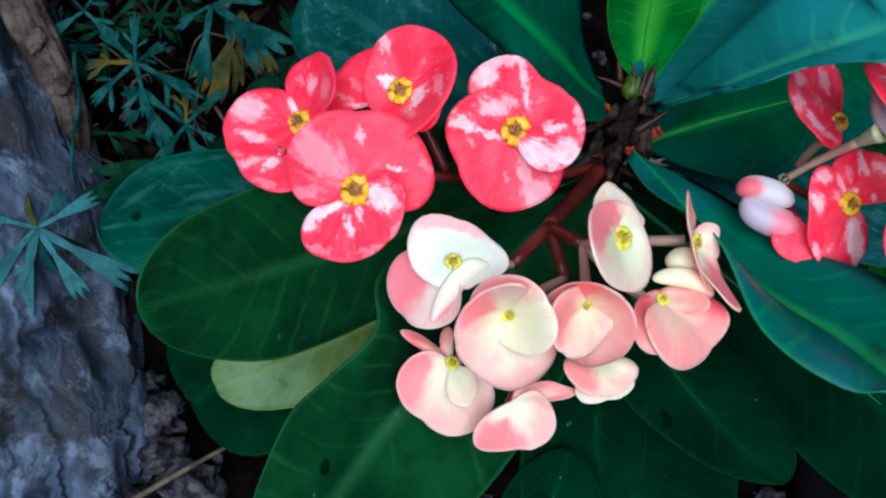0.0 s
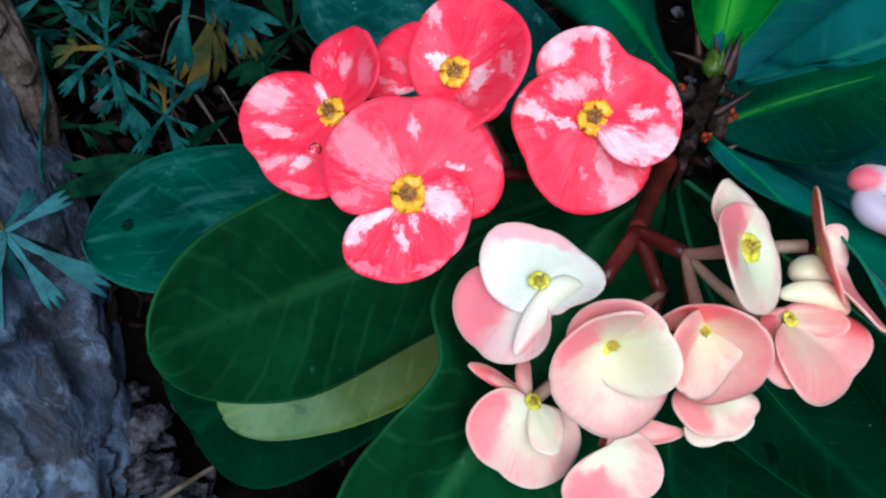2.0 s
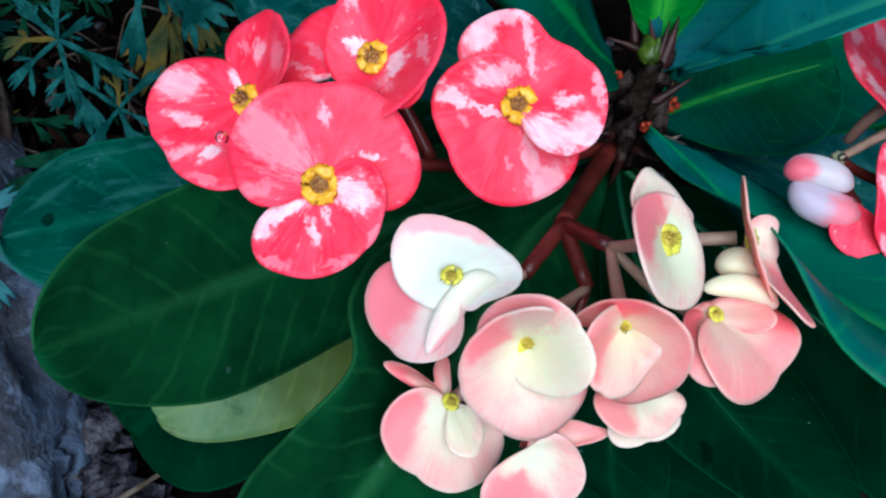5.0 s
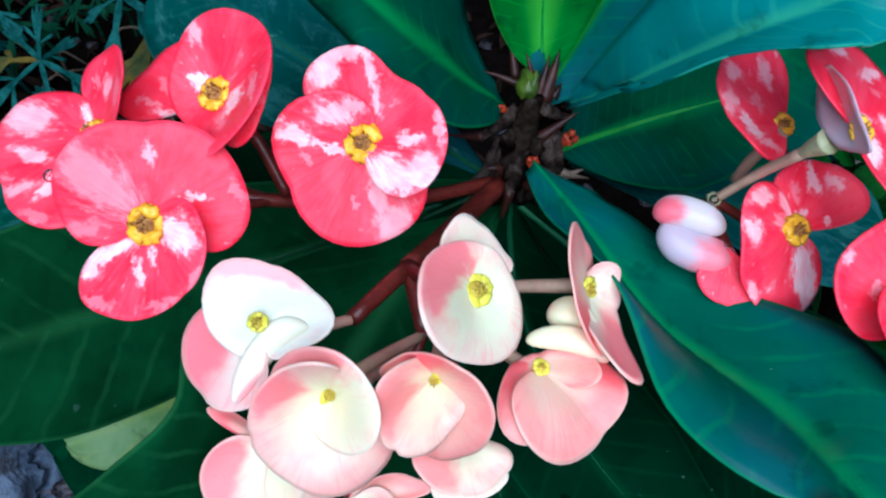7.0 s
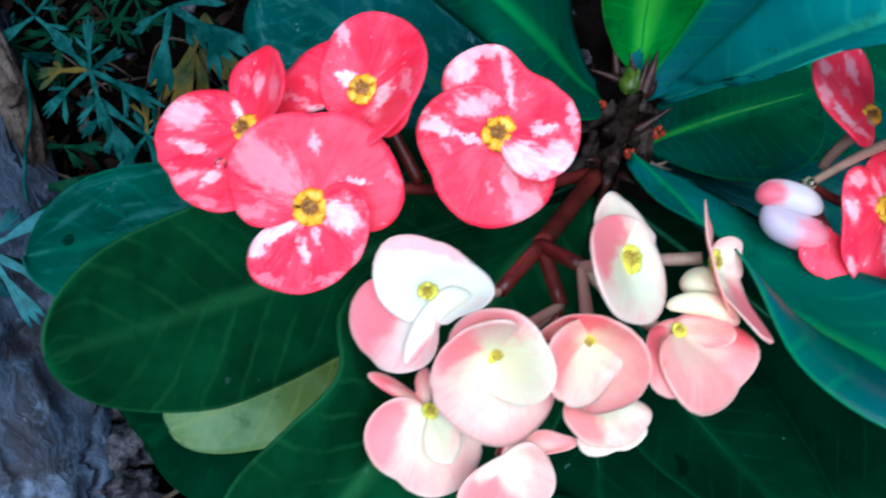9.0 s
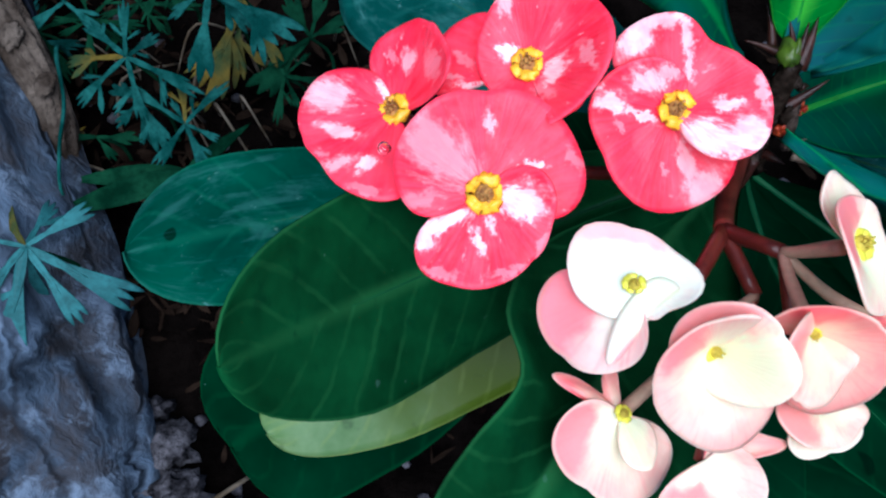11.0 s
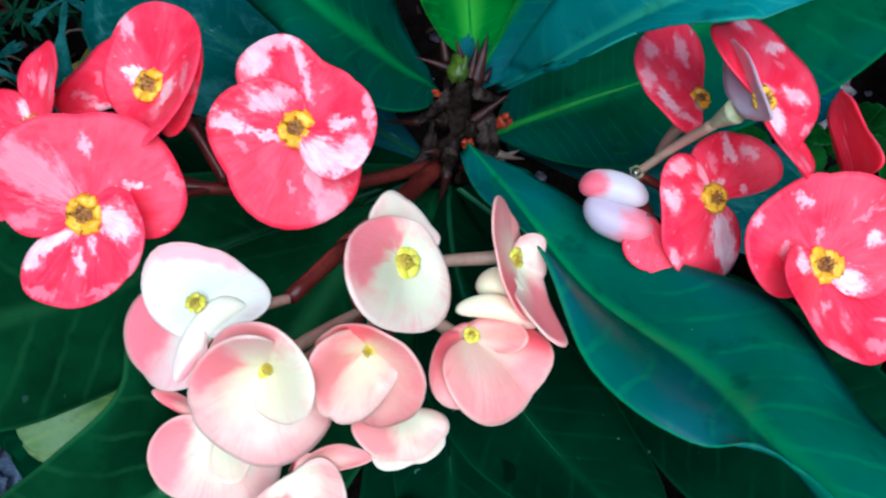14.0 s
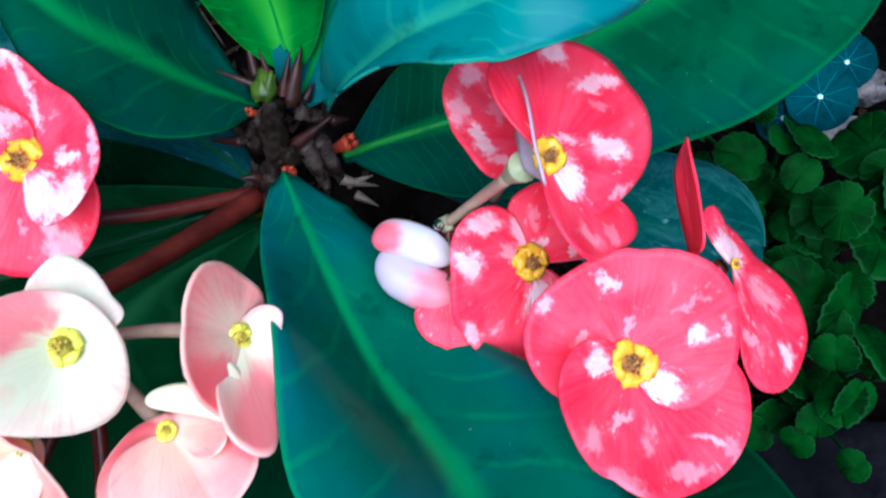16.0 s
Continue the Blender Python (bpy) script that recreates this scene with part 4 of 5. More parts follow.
leaf(plant, (1.60, -1.03, -4.50), (13.55, 5.20, -2.20), 7.22, LEAF_TEAL, RIB_DARK, "very broad green back leaf with net veins", arch=0.02, a=0.7, b=0.42, fold=4, seed=16)
leaf(plant, (1.60, -1.23, -4.50), (13.38, -3.76, -9.05), 5.02, LEAF_DUSTY, RIB_DARK, "dusty dull leaf behind the coral blossoms", roll=-25, arch=-0.05, bow=-0.02, a=1.42, b=0.41, seed=17)
leaf(plant, BASE["down"], (11.26, -12.39, -1.00), 5.93, LEAF_SHADED, RIB, "dark lower leaf under the long leaf", a=1.1, b=0.42, arch=0.02, seed=18)
leaf(plant, BASE["down"], (0.45, -16.08, -2.20), 7.22, LEAF_SHADED, RIB_DARK, "dark lower leaf in deep shade", a=1.1, b=0.42, seed=19)
leaf(plant, BASE["left"], (-9.03, -2.09, -3.50), 3.24, LEAF_SHADED, RIB_DARK, "shaded dark leaf behind the red stalk", a=1.0, b=0.42, seed=21)
leaf(plant, BASE["left"], (-8.40, -5.38, -2.20), 3.17, LEAF_SHADED, RIB_DARK, "short dark leaf near the stem", a=1.1, b=0.42, seed=20)

part("side_shoot", tube([ROOT + Vector((0, 0, 0.004)), spot((-2.4, -12.0, -9.0)), spot((-3.30, -16.30, -3.00))], 0.003, 0.0016, 10, 6), STALK, plant, "low side shoot under the leaves")
leaf(plant, (-3.30, -16.30, -3.00), (-1.80, -11.00, -1.20), 3.3, LEAF_SHADED, RIB_DARK, "small dark leaf with a light green rim", arch=0.05, a=0.9, b=0.6, fold=8, seed=41)

# flower stalks
part("flower_stalk", tube([spot((-0.73, -2.12, -1.60)), spot((-2.17, -3.43, 1.00)), spot((-2.94, -4.08, 2.80))], 0.0026, 0.0021, 12, 6), STALK, plant, "red forked flower stalk")
FORK = (-2.94, -4.08, 2.80)
for end, r in (((-4.00, -5.04, 4.00), 0.0016), ((-2.63, -5.40, 3.50), 0.0016), ((-2.28, -4.54, 4.00), 0.0016)):
    part("flower_stalk", tube([spot(FORK), spot(end)], r + 0.0002, r, 10, 4), STALK, plant, "red forked flower stalk")
J1, J2, J3 = (-4.00, -5.04, 4.00), (-2.63, -5.40, 3.50), (-2.28, -4.54, 4.00)
part("flower_stalk", tube([spot((-0.77, -2.03, -1.80)), spot((-3.26, -2.57, -0.20)), spot((-5.97, -2.61, 1.40)), spot((-7.68, -2.30, 1.80))], 0.0018, 0.0014, 12, 6), STALK, plant, "red stalk of the coral cluster")
K1 = (-5.97, -2.61, 1.40)
part("flower_stalk", tube([spot((-5.65, -2.50, 1.40)), spot((-6.17, -1.46, 1.60)), spot((-6.67, -0.66, 1.80))], 0.0016, 0.0013, 10, 5), STALK, plant)
part("flower_stalk", tube([NECK[1], spot((1.83, -5.12, -2.80)), spot((3.54, -4.32, -0.70)), spot((3.74, -2.81, 1.50))], 0.0024, 0.0018, 12, 6), STALK, plant)
K2 = (3.72, -2.75, 1.70)
part("stalk_joint", lump(spot(K2), (0.0016, 0.0019, 0.0016), 2, 0.4), STALK_GREEN, plant, "swollen green stalk joint")

# coral blossoms by the stem
R1 = "coral red blossom with pale pink blotches and a yellow eye"
flower(plant, (-7.95, -3.14, 3.62), (-5, -8), 0.36, [
    (RED_A_UP, 88, 123, (1.99, 2.04, 2.04, 2.09, 1.99, 2.02, 1.91, 1.76, 1.88), 0.08, 0.03, 0.05, 0.00, 0.28),
    (RED_A_LOW, 304, 107, (1.95, 2.03, 1.85, 1.72, 1.59, 1.43, 1.34, 1.21, 0.96), 0.13, 0.25, 0.00, 0.37, -0.31)], R1, K1, seed=1)
flower(plant, (-6.85, -0.51, 2.60), (-12, 16), 0.34, [
    (RED_B_LEFT, 149, 42, (1.62, 1.78, 1.93, 2.11, 2.27, 2.32, 2.47, 2.57, 2.66), -0.28, -0.15, 0.05, 0.13, 0.15),
    (RED_B_RIGHT, 342, 62, (1.50, 1.58, 1.56, 1.44, 1.44, 1.52, 1.55, 1.53, 1.51), 0.27, 0.07, 0.00, 0.20, 0.19),
    (RED_B_FRONT, 102, 180, (1.80, 1.80, 1.69, 1.61, 1.50, 1.15, 0.98, 0.88, 1.33), -0.02, -0.22, 0.00, 0.52, 0.16)], R1, (-6.17, -1.46, 1.60), seed=2)
flower(plant, (-3.85, -1.53, 2.67), (3, -2), 0.36, [
    (RED_C_UP, 34, 118, (1.24, 1.52, 1.62, 1.69, 1.61, 1.50, 1.93, 2.05, 2.24), 0.04, -0.45, 0.05, 0.50, 0.46),
    (RED_C_LOW, 211, 159, (0.82, 0.93, 1.32, 1.82, 1.81, 2.17, 2.05, 1.65, 1.29), -0.20, -0.21, 0.00, 0.23, 0.12)], R1, (-3.79, -2.70, -0.00), seed=3)
flower(plant, (-9.65, -1.25, 1.97), (-18, 21), 0.34, [
    (RED_D_LEFT, 199, 96, (1.54, 1.57, 1.71, 1.85, 1.94, 1.90, 2.20, 2.54, 2.88), 0.35, 0.03, 0.05, 0.21, 0.07),
    (RED_D_TOP, 53, 69, (1.80, 1.72, 1.67, 1.70, 1.86, 1.85, 1.81, 1.75, 1.76), 0.15, -0.31, 0.00, 0.41, -0.22)], R1, K1, seed=4)

# cream and blush blossoms
R2, R3 = "cream white blossom blushing pink with a lime eye", "blush pink blossom with cream inner bract"
white_flower = flower(plant, (-5.45, -5.03, 5.05), (-18, 23), 0.19, [
    (WHITE_FLUSH, 214, 70, (1.59, 1.69, 1.83, 1.89, 1.82, 1.69, 1.49, 1.29, 1.09), -0.06, -0.09, 0.00, -0.17, -0.02),
    (WHITE, 85, 172, (1.08, 0.75, 1.20, 1.04, 1.16, 1.36, 1.12, 0.80, 0.79), 0.19, 0.16, 0.05, -0.20, 0.41)], R2, J1, GLAND_GREEN, STAMEN_GREEN, seed=5, domed=True)
part("rolled_rim", rolled((-4.67, -5.00, 5.01), (-6.00, -6.38, 5.08), 0.26, (0.02, 0.39, 0.11), 0.55, 3), WHITE, white_flower, "white rolled rim of the bract")
flower(plant, (-4.20, -6.14, 5.35), (-4, -9), 0.21, [
    (BLUSH, 202, 147, (1.48, 1.08, 0.97, 1.09, 1.36, 1.50, 1.71, 1.61, 1.52), -0.14, -0.81, 0.00, 1.04, 0.33),
    (LIP, 31, 166, (0.87, 0.75, 0.91, 1.03, 1.00, 1.09, 1.08, 1.08, 1.09), 0.17, -0.29, 0.05, 1.02, 0.09)], R3, J2, GLAND_GREEN, STAMEN_GREEN, seed=6, domed=True)
flower(plant, (-2.40, -5.90, 5.29), (-10, -19), 0.17, [
    (ROSE, 33, 158, (1.91, 1.59, 1.33, 1.13, 0.96, 0.83, 0.73, 0.90, 1.61), 0.50, 0.24, 0.05, 0.92, -0.00),
    (PEACH, 237, 137, (0.90, 0.90, 0.82, 0.80, 0.90, 0.89, 0.72, 0.69, 0.70), 0.06, -0.09, 0.00, 1.45, -0.53)], R3, J3, GLAND_GREEN, STAMEN_GREEN, seed=7, domed=True)
rose_bloom = flower(plant, (-0.55, -5.95, 4.73), (11, 27), 0.15, [
    (ROSE, 119, 161, (1.39, 1.05, 0.63, 0.34, 0.34, 0.44, 0.77, 1.53, 2.02), 0.03, -0.20, 0.00, 0.72, 0.66),
    (ROSE, 313, 107, (0.80, 1.15, 1.54, 1.72, 1.61, 1.56, 1.24, 0.88, 0.74), -0.30, -0.24, 0.05, 0.46, 0.72)], "rose pink blossom with rolled cream upper bract", J3, GLAND_GREEN, STAMEN_GREEN, seed=8, domed=True)
flower(plant, (-1.75, -4.44, 5.52), (18, 10), 0.28, [
    (IVORY, 81, 63, (1.08, 1.01, 0.97, 1.09, 1.29, 1.37, 1.17, 1.00, 0.85), -0.06, -0.02, 0.00, -0.00, 0.19),
    (IVORY_FLUSH, 262, 180, (0.77, 0.93, 1.24, 1.39, 1.27, 1.24, 0.88, 0.72, 0.78), -0.11, -0.34, 0.05, 0.45, -0.29)], "cream blossom turned sideways with a hooded pink bract", J3, GLAND_GREEN, STAMEN_GREEN, seed=9, domed=True)
side_bloom = flower(plant, (0.40, -4.49, 4.18), (41, -12), 0.22, [
    (BLUSH, 314, 106, (1.36, 1.41, 1.39, 0.86, 0.63, 0.61, 0.64, 0.80, 0.66), 0.38, -0.20, 0.00, 0.94, 0.49),
    (ROSE, 150, 152, (0.93, 0.88, 0.98, 1.41, 1.23, 1.20, 1.14, 1.13, 1.13), 0.28, 0.57, 0.05, 0.19, -0.01)], "rose blossom seen from the side beside the long leaf", (-1.90, -4.55, 3.70), GLAND_GREEN, STAMEN_GREEN, seed=10)
flower(plant, (-5.55, -7.55, 3.97), (10, 22), 0.17, [
    (ROSE, 119, 36, (1.07, 1.01, 0.92, 0.77, 0.54, 0.60, 1.13, 1.61, 2.09), -0.02, 0.01, 0.00, 0.07, 0.05),
    (BLUSH, 245, 107, (0.61, 0.93, 1.34, 1.49, 1.47, 1.64, 1.66, 1.60, 1.62), -0.19, -0.24, 0.05, -0.25, 0.08),
    (CREAM, 304, 49, (0.85, 0.96, 1.06, 1.13, 1.07, 0.92, 0.77, 0.67, 0.57), 0.01, -0.02, 0.00, 0.04, -0.01)], R3, J2, GLAND_GREEN, STAMEN_GREEN, seed=11, domed=True)
flower(plant, (-4.07, -8.42, 4.30), (0, 20), 0, [
    (ROSE, 36, 38, (1.63, 1.74, 1.34, 1.10, 0.84, 0.51, 0.48, 0.53, 0.54), 0.21, -0.05, 0.00, -0.11, 0.02),
    (BLUSH, 300, 97, (1.32, 1.45, 1.25, 1.14, 1.27, 1.24, 0.99, 0.83, 0.73), 0.03, 0.20, 0.05, -0.05, -0.01)], "small blush blossom hanging below the others", J2, seed=12, domed=True)
flower(plant, (-1.89, -7.37, 4.30), (0, 15), 0, [
    (CREAM, 278, 66, (0.75, 1.05, 1.15, 1.10, 1.02, 1.03, 1.05, 1.00, 0.60), 0.02, 0.00, -0.02, 0.00, 0.00),
    (CREAM, 325, 44, (0.50, 0.80, 0.95, 0.98, 0.97, 0.95, 0.90, 0.75, 0.45), -0.05, 0.07, 0.00, 0.15, 0.05),
    (PEACH, 265, 107, (0.70, 1.00, 1.00, 0.97, 0.92, 0.93, 0.90, 0.95, 0.65), -0.08, -0.04, 0.08, 0.32, -0.15)], "cream blossom half hidden behind others", J3, seed=13, domed=True)
part("rolled_bract", rolled((-0.23, -4.74, 4.50), (0.54, -5.61, 4.40), 0.36, (0, 0.1, 0.1), 0.8, 5), CREAM, side_bloom, "small cream bract rolled up")
part("rolled_bract", rolled((-0.79, -5.34, 5.00), (0.76, -5.76, 4.70), 0.24, (0.1, 0.18, 0.1), 0.9, 6), CREAM, rose_bloom, "cream rolled upper bract")

# coral cluster on the far side of the long leaf
flower(plant, (5.25, -3.48, 2.15), (13, 9), 0.3, [
    (RED_E_UP, 63, 59, (2.09, 2.03, 1.96, 1.88, 1.77, 1.60, 1.42, 1.30, 1.24), 0.04, -0.02, 0.00, 0.06, 0.01),
    (RED_E_LEFT, 225, 122, (1.45, 1.45, 1.60, 1.60, 1.84, 1.89, 1.76, 1.38, 1.06), 0.15, -0.26, 0.05, -0.11, -0.19)], R1, K2, seed=14)
flower(plant, (5.25, -1.14, 1.63), (1, 8), 0.24, [
    (RED_F_LEFT, 172, 105, (2.10, 2.17, 2.00, 1.86, 1.51, 1.21, 1.15, 0.97, 0.82), 0.39, 0.32, 0.05, 0.04, 0.07)], R1, (5.22, -1.72, 1.80), seed=15)
side_flower = flower(plant, (5.35, -1.69, 4.57), (19, 8), 0.26, [
    (RED_X_LOW, 300, 47, (0.86, 1.13, 1.47, 1.71, 1.77, 1.86, 2.07, 2.28, 2.49), -0.07, -0.63, 0.00, 0.20, -0.33),
    (RED_X_UP, 39, 105, (1.48, 1.38, 1.65, 2.20, 2.70, 2.47, 1.86, 1.85, 1.78), -0.23, 0.02, 0.05, -0.14, -0.21)], R1, None, seed=16)
flower(plant, (6.75, -4.98, 3.90), (4, 9), 0.35, [
    (RED_G_UP, 86, 154, (1.14, 1.36, 1.63, 1.92, 1.84, 1.78, 1.85, 1.45, 1.02), 0.07, -0.10, 0.05, 0.30, 0.11),
    (RED_G_LOW, 253, 123, (0.75, 1.05, 1.34, 1.57, 1.81, 2.10, 2.28, 2.24, 2.41), 0.20, -0.46, 0.00, 0.49, -0.24)], R1, (6.65, -4.53, 1.80), seed=17)
far_flower = flower(plant, (8.80, -3.47, 2.57), (33, 10), 0.1, [
    (RED_J_RIGHT, 10, 120, (2.61, 2.45, 2.18, 1.81, 1.32, 0.97, 0.95, 1.15, 1.35), -0.19, -0.32, 0.00, -0.12, -0.28)], R1, (7.95, -4.47, 1.80), seed=18)
folded_bract(side_flower, [
    ((5.20, -1.95, 4.30), (5.24, -1.98, 4.40), (5.30, -2.02, 4.50)),
    ((5.03, -1.82, 4.36), (5.16, -1.96, 4.79), (5.29, -2.11, 5.23)),
    ((4.94, -1.36, 3.98), (5.04, -1.48, 4.58), (5.15, -1.59, 5.19)),
    ((4.92, -0.75, 4.02), (4.98, -0.82, 4.47), (5.05, -0.89, 4.93)),
    ((4.94, -0.40, 4.36), (4.95, -0.41, 4.41), (4.96, -0.42, 4.45))], PALE_PINK, "pale lavender back of a folded bract", 20)
folded_bract(far_flower, [
    ((8.10, -3.45, 2.55), (8.02, -3.40, 2.70), (7.95, -3.36, 2.85)),
    ((7.97, -3.09, 2.74), (7.84, -3.04, 3.70), (7.72, -3.00, 4.66)),
    ((7.78, -2.13, 2.62), (7.79, -2.16, 3.29), (7.81, -2.18, 3.95)),
    ((7.84, -1.63, 2.52), (7.81, -1.62, 3.08), (7.78, -1.62, 3.63)),
    ((7.89, -1.26, 2.96), (7.88, -1.27, 3.01), (7.88, -1.28, 3.07))], RED, "narrow upright coral bract seen edge on", 21)
part("calyx", tube([spot((4.80, -1.96, 3.55)), spot((4.90, -1.88, 3.90)), spot((5.03, -1.80, 4.22))], 0.0010, 0.0026, 14, 5), STALK_GREEN, plant, "pale green flared calyx")
half_closed = flower(plant, (3.78, -3.82, 2.40), (-8, 8), 0, [
    (RED, 262, 60, (0.75, 1.00, 1.19, 1.31, 0.87), 0.0, 0.0, -0.1, 0.0)], "half closed pink and white blossom", K2, seed=19)
part("rolled_bract", rolled((2.33, -2.94, 1.90), (3.84, -3.40, 2.10), 0.36, (-0.05, 0.12, 0.05), 0.8, 7), STREAKED, half_closed, "white rolled bract with pink streaks")
part("rolled_bract", rolled((2.42, -3.36, 1.95), (4.02, -4.12, 2.15), 0.44, (-0.1, -0.1, 0.0), 0.8, 8), LAVENDER, half_closed, "lavender white rolled bract")
part("flower_stalk", tube([spot(K2), spot((4.40, -2.24, 2.60)), spot((4.82, -1.95, 3.60))], 0.001, 0.0012, 10, 5), STALK_PALE, plant, "pale stalk with green calyx")
part("flower_stalk", tube([spot((4.63, -2.25, 0.50)), spot((4.86, -1.78, 1.00)), spot((5.24, -1.27, 1.80))], 0.0013, 0.0016, 10, 4), STALK_PALE, plant)


# ---- ground, log, stones ----
def ground_height(x, y):
    h = 0.018 * noise.noise(Vector((x * 6, y * 6, 1.0))) + 0.008 * noise.noise(Vector((x * 22, y * 22, 4.0)))
    return h * (1 if abs(x) < 1.5 and abs(y) < 1.5 else 0.3)


def spaced(mid):
    near = [mid + 0.012 * i for i in range(-75, 76)]
    far = [0.2, 0.5, 1, 2, 4, 8, 16, 40, 120]
    return [near[0] - f for f in reversed(far)] + near + [near[-1] + f for f in far]


xs, ys = spaced(0.0), spaced(0.2)
verts = [(x, y, ground_height(x, y)) for x in xs for y in ys]
faces = [(i * len(ys) + j, (i + 1) * len(ys) + j, (i + 1) * len(ys) + j + 1, i * len(ys) + j + 1) for i in range(len(xs) - 1) for j in range(len(ys) - 1)]
ground = part("ground", (verts, faces, None), SHADED_SOIL, None, "", (0, 0, 0))
tagged(ground, "dark soil with fine crumbs, deep shade put into its colour", "ground", kind="structure")


def on_ground(p, up=0.0):
    return Vector((p[0], p[1], ground_height(p[0], p[1]) + up))


def bark_log(points, r0, r1, seed, material, name, label, category, deep):
    """A knotty trunk with long furrows, lying on the ground."""
    line = smooth_line(points, 10)
    verts, faces, uvs, sides = [], [], [], 48
    for i, p in enumerate(line):
        ahead = (line[min(i + 1, len(line) - 1)] - line[max(i - 1, 0)]).normalized()
        side = ahead.cross(Vector((0, 0, 1))).normalized()
        up = side.cross(ahead)
        k = i / (len(line) - 1)
        for j in range(sides):
            a = 2 * math.pi * j / sides
            d = side * math.cos(a) + up * math.sin(a)
            r = (r0 + (r1 - r0) * k) * (1 + deep * noise.noise(Vector((math.cos(a) * 4, math.sin(a) * 4, k * 4.0 + seed))) + 0.6 * deep * noise.noise(Vector((math.cos(a) * 11, math.sin(a) * 11, k * 9.0 + seed))))
            verts.append(tuple(p + d * r))
            uvs.append((j / sides, k))
    for i in range(len(line) - 1):
        for j in range(sides):
            faces.append((i * sides + j, (i + 1) * sides + j, (i + 1) * sides + (j + 1) % sides, i * sides + (j + 1) % sides))
    faces.append(tuple(range(sides)))
    faces.append(tuple(reversed(range((len(line) - 1) * sides, len(line) * sides))))
    return tagged(part(name, (verts, faces, uvs), material), label, category)


bark_log([Vector((-0.373, 0.300, 0.050)), Vector((-0.317, 0.134, 0.011)), Vector((-0.283, 0.001, -0.020)), Vector((-0.254, -0.127, -0.054))], 0.085, 0.082, 1, WOOD, "weathered_log", "grey weathered log lying on the soil", "log", 0.16)
branch = bark_log([Vector((-0.340, 0.377, 0.086)), Vector((-0.297, 0.316, 0.087)), Vector((-0.268, 0.267, 0.082)), Vector((-0.255, 0.236, 0.064)), Vector((-0.263, 0.209, 0.015))], 0.017, 0.008, 2, BRANCH, "fallen_branch", "brown rough fallen branch beside the log", "branch", 0.25)

for owner, p, r, m in ((branch, (-0.269, 0.269, 0.096), 0.007, BRANCH), (branch, (-0.252, 0.243, 0.084), 0.006, BRANCH)):
    part("knot", lump(Vector(p), (r, r * 1.3, r * 0.6), r * 900, 0.5, 12, 16), m, owner, "", Vector(p))
for i, (p, r) in enumerate((((-0.198, 0.032, -0.063), 0.026), ((-0.209, 0.056, -0.067), 0.014), ((-0.190, 0.005, -0.081), 0.022), ((-0.211, 0.009, -0.069), 0.016), ((-0.169, -0.017, -0.097), 0.03), ((0.224, -0.028, 0.045), 0.018), ((-0.205, -0.034, -0.102), 0.03))):
    r *= 0.72
    q = on_ground(p, r * 0.45)
    tagged(part("stone", lump(q, (r, r * 0.8, r * 0.75), i + 1, 0.7, 16, 22, freq=2.6), ROCK, None, "", q), "rough grey crumbling stone on the soil", "stone", "stones by the log")
a, b = Vector((-0.204, -0.028, 0.045)), Vector((-0.143, 0.011, 0.024))
tagged(part("twig", tube([a, a.lerp(b, 0.5) + Vector((0, 0, 0.004)), b], 0.0022, 0.0013, 8, 5, 0.3, 2), STRAW), "thin dry pale twig across the stones", "twig")

# ---- weeds with cut leaves ----
def blade(p0, p1, width, up, bend=0.1, seed=0):
    """A pointed leaf lobe."""
    p0, p1 = Vector(p0), Vector(p1)
    ahead = p1 - p0
    size = ahead.length
    ahead.normalize()
    side = ahead.cross(up).normalized()
    nor = side.cross(ahead)
    rows, uvs = [], []
    for i in range(9):
        u = i / 8
        half = width / 2 * max(math.sin(math.pi * (0.12 + 0.88 * u ** 0.8)), 0.02)
        c = p0 + ahead * size * u - nor * bend * size * u * u
        rows.append([tuple(c + side * half * v + nor * half * 0.3 * abs(v)) for v in (-1, -0.5, 0, 0.5, 1)])
        uvs.append([(u, v) for v in (-1, -0.5, 0, 0.5, 1)])
    return sheet(rows, uvs, 0.0004)


def wedge(p0, p1, half, up, teeth, deep, seed):
    """A lobe that widens from a narrow foot to a toothed end."""
    p0, p1 = Vector(p0), Vector(p1)
    ahead = p1 - p0
    size = ahead.length
    d = ahead.normalized()
    side = d.cross(up).normalized()
    nor = side.cross(d)
    r = random.Random(seed)
    peaks = [1 - 0.12 * abs(2 * i / max(teeth - 1, 1) - 1) - 0.2 * r.random() for i in range(teeth)]
    rows, uvs, n = [], [], 6 * teeth + 1
    for i in range(n):
        q = i / (n - 1) * teeth
        near = min(int(q), teeth - 1)
        cut = abs((q - near) * 2 - 1)
        long = peaks[near] * (1 - deep * cut ** 1.3)
        a = radians(half) * (2 * i / (n - 1) - 1)
        row, urow = [], []
        for j in range(8):
            v = j / 7
            at = p0 + (d * math.cos(a) + side * math.sin(a)) * size * long * v + side * 0.02 * size * (2 * i / (n - 1) - 1)
            at -= nor * size * (0.16 * (long * v) ** 2 + 0.2 * a * a * v)
            row.append(tuple(at))
            urow.append((v, 2 * i / (n - 1) - 1))
        rows.append(row)
        uvs.append(urow)
    return sheet(rows, uvs, 0.0003)


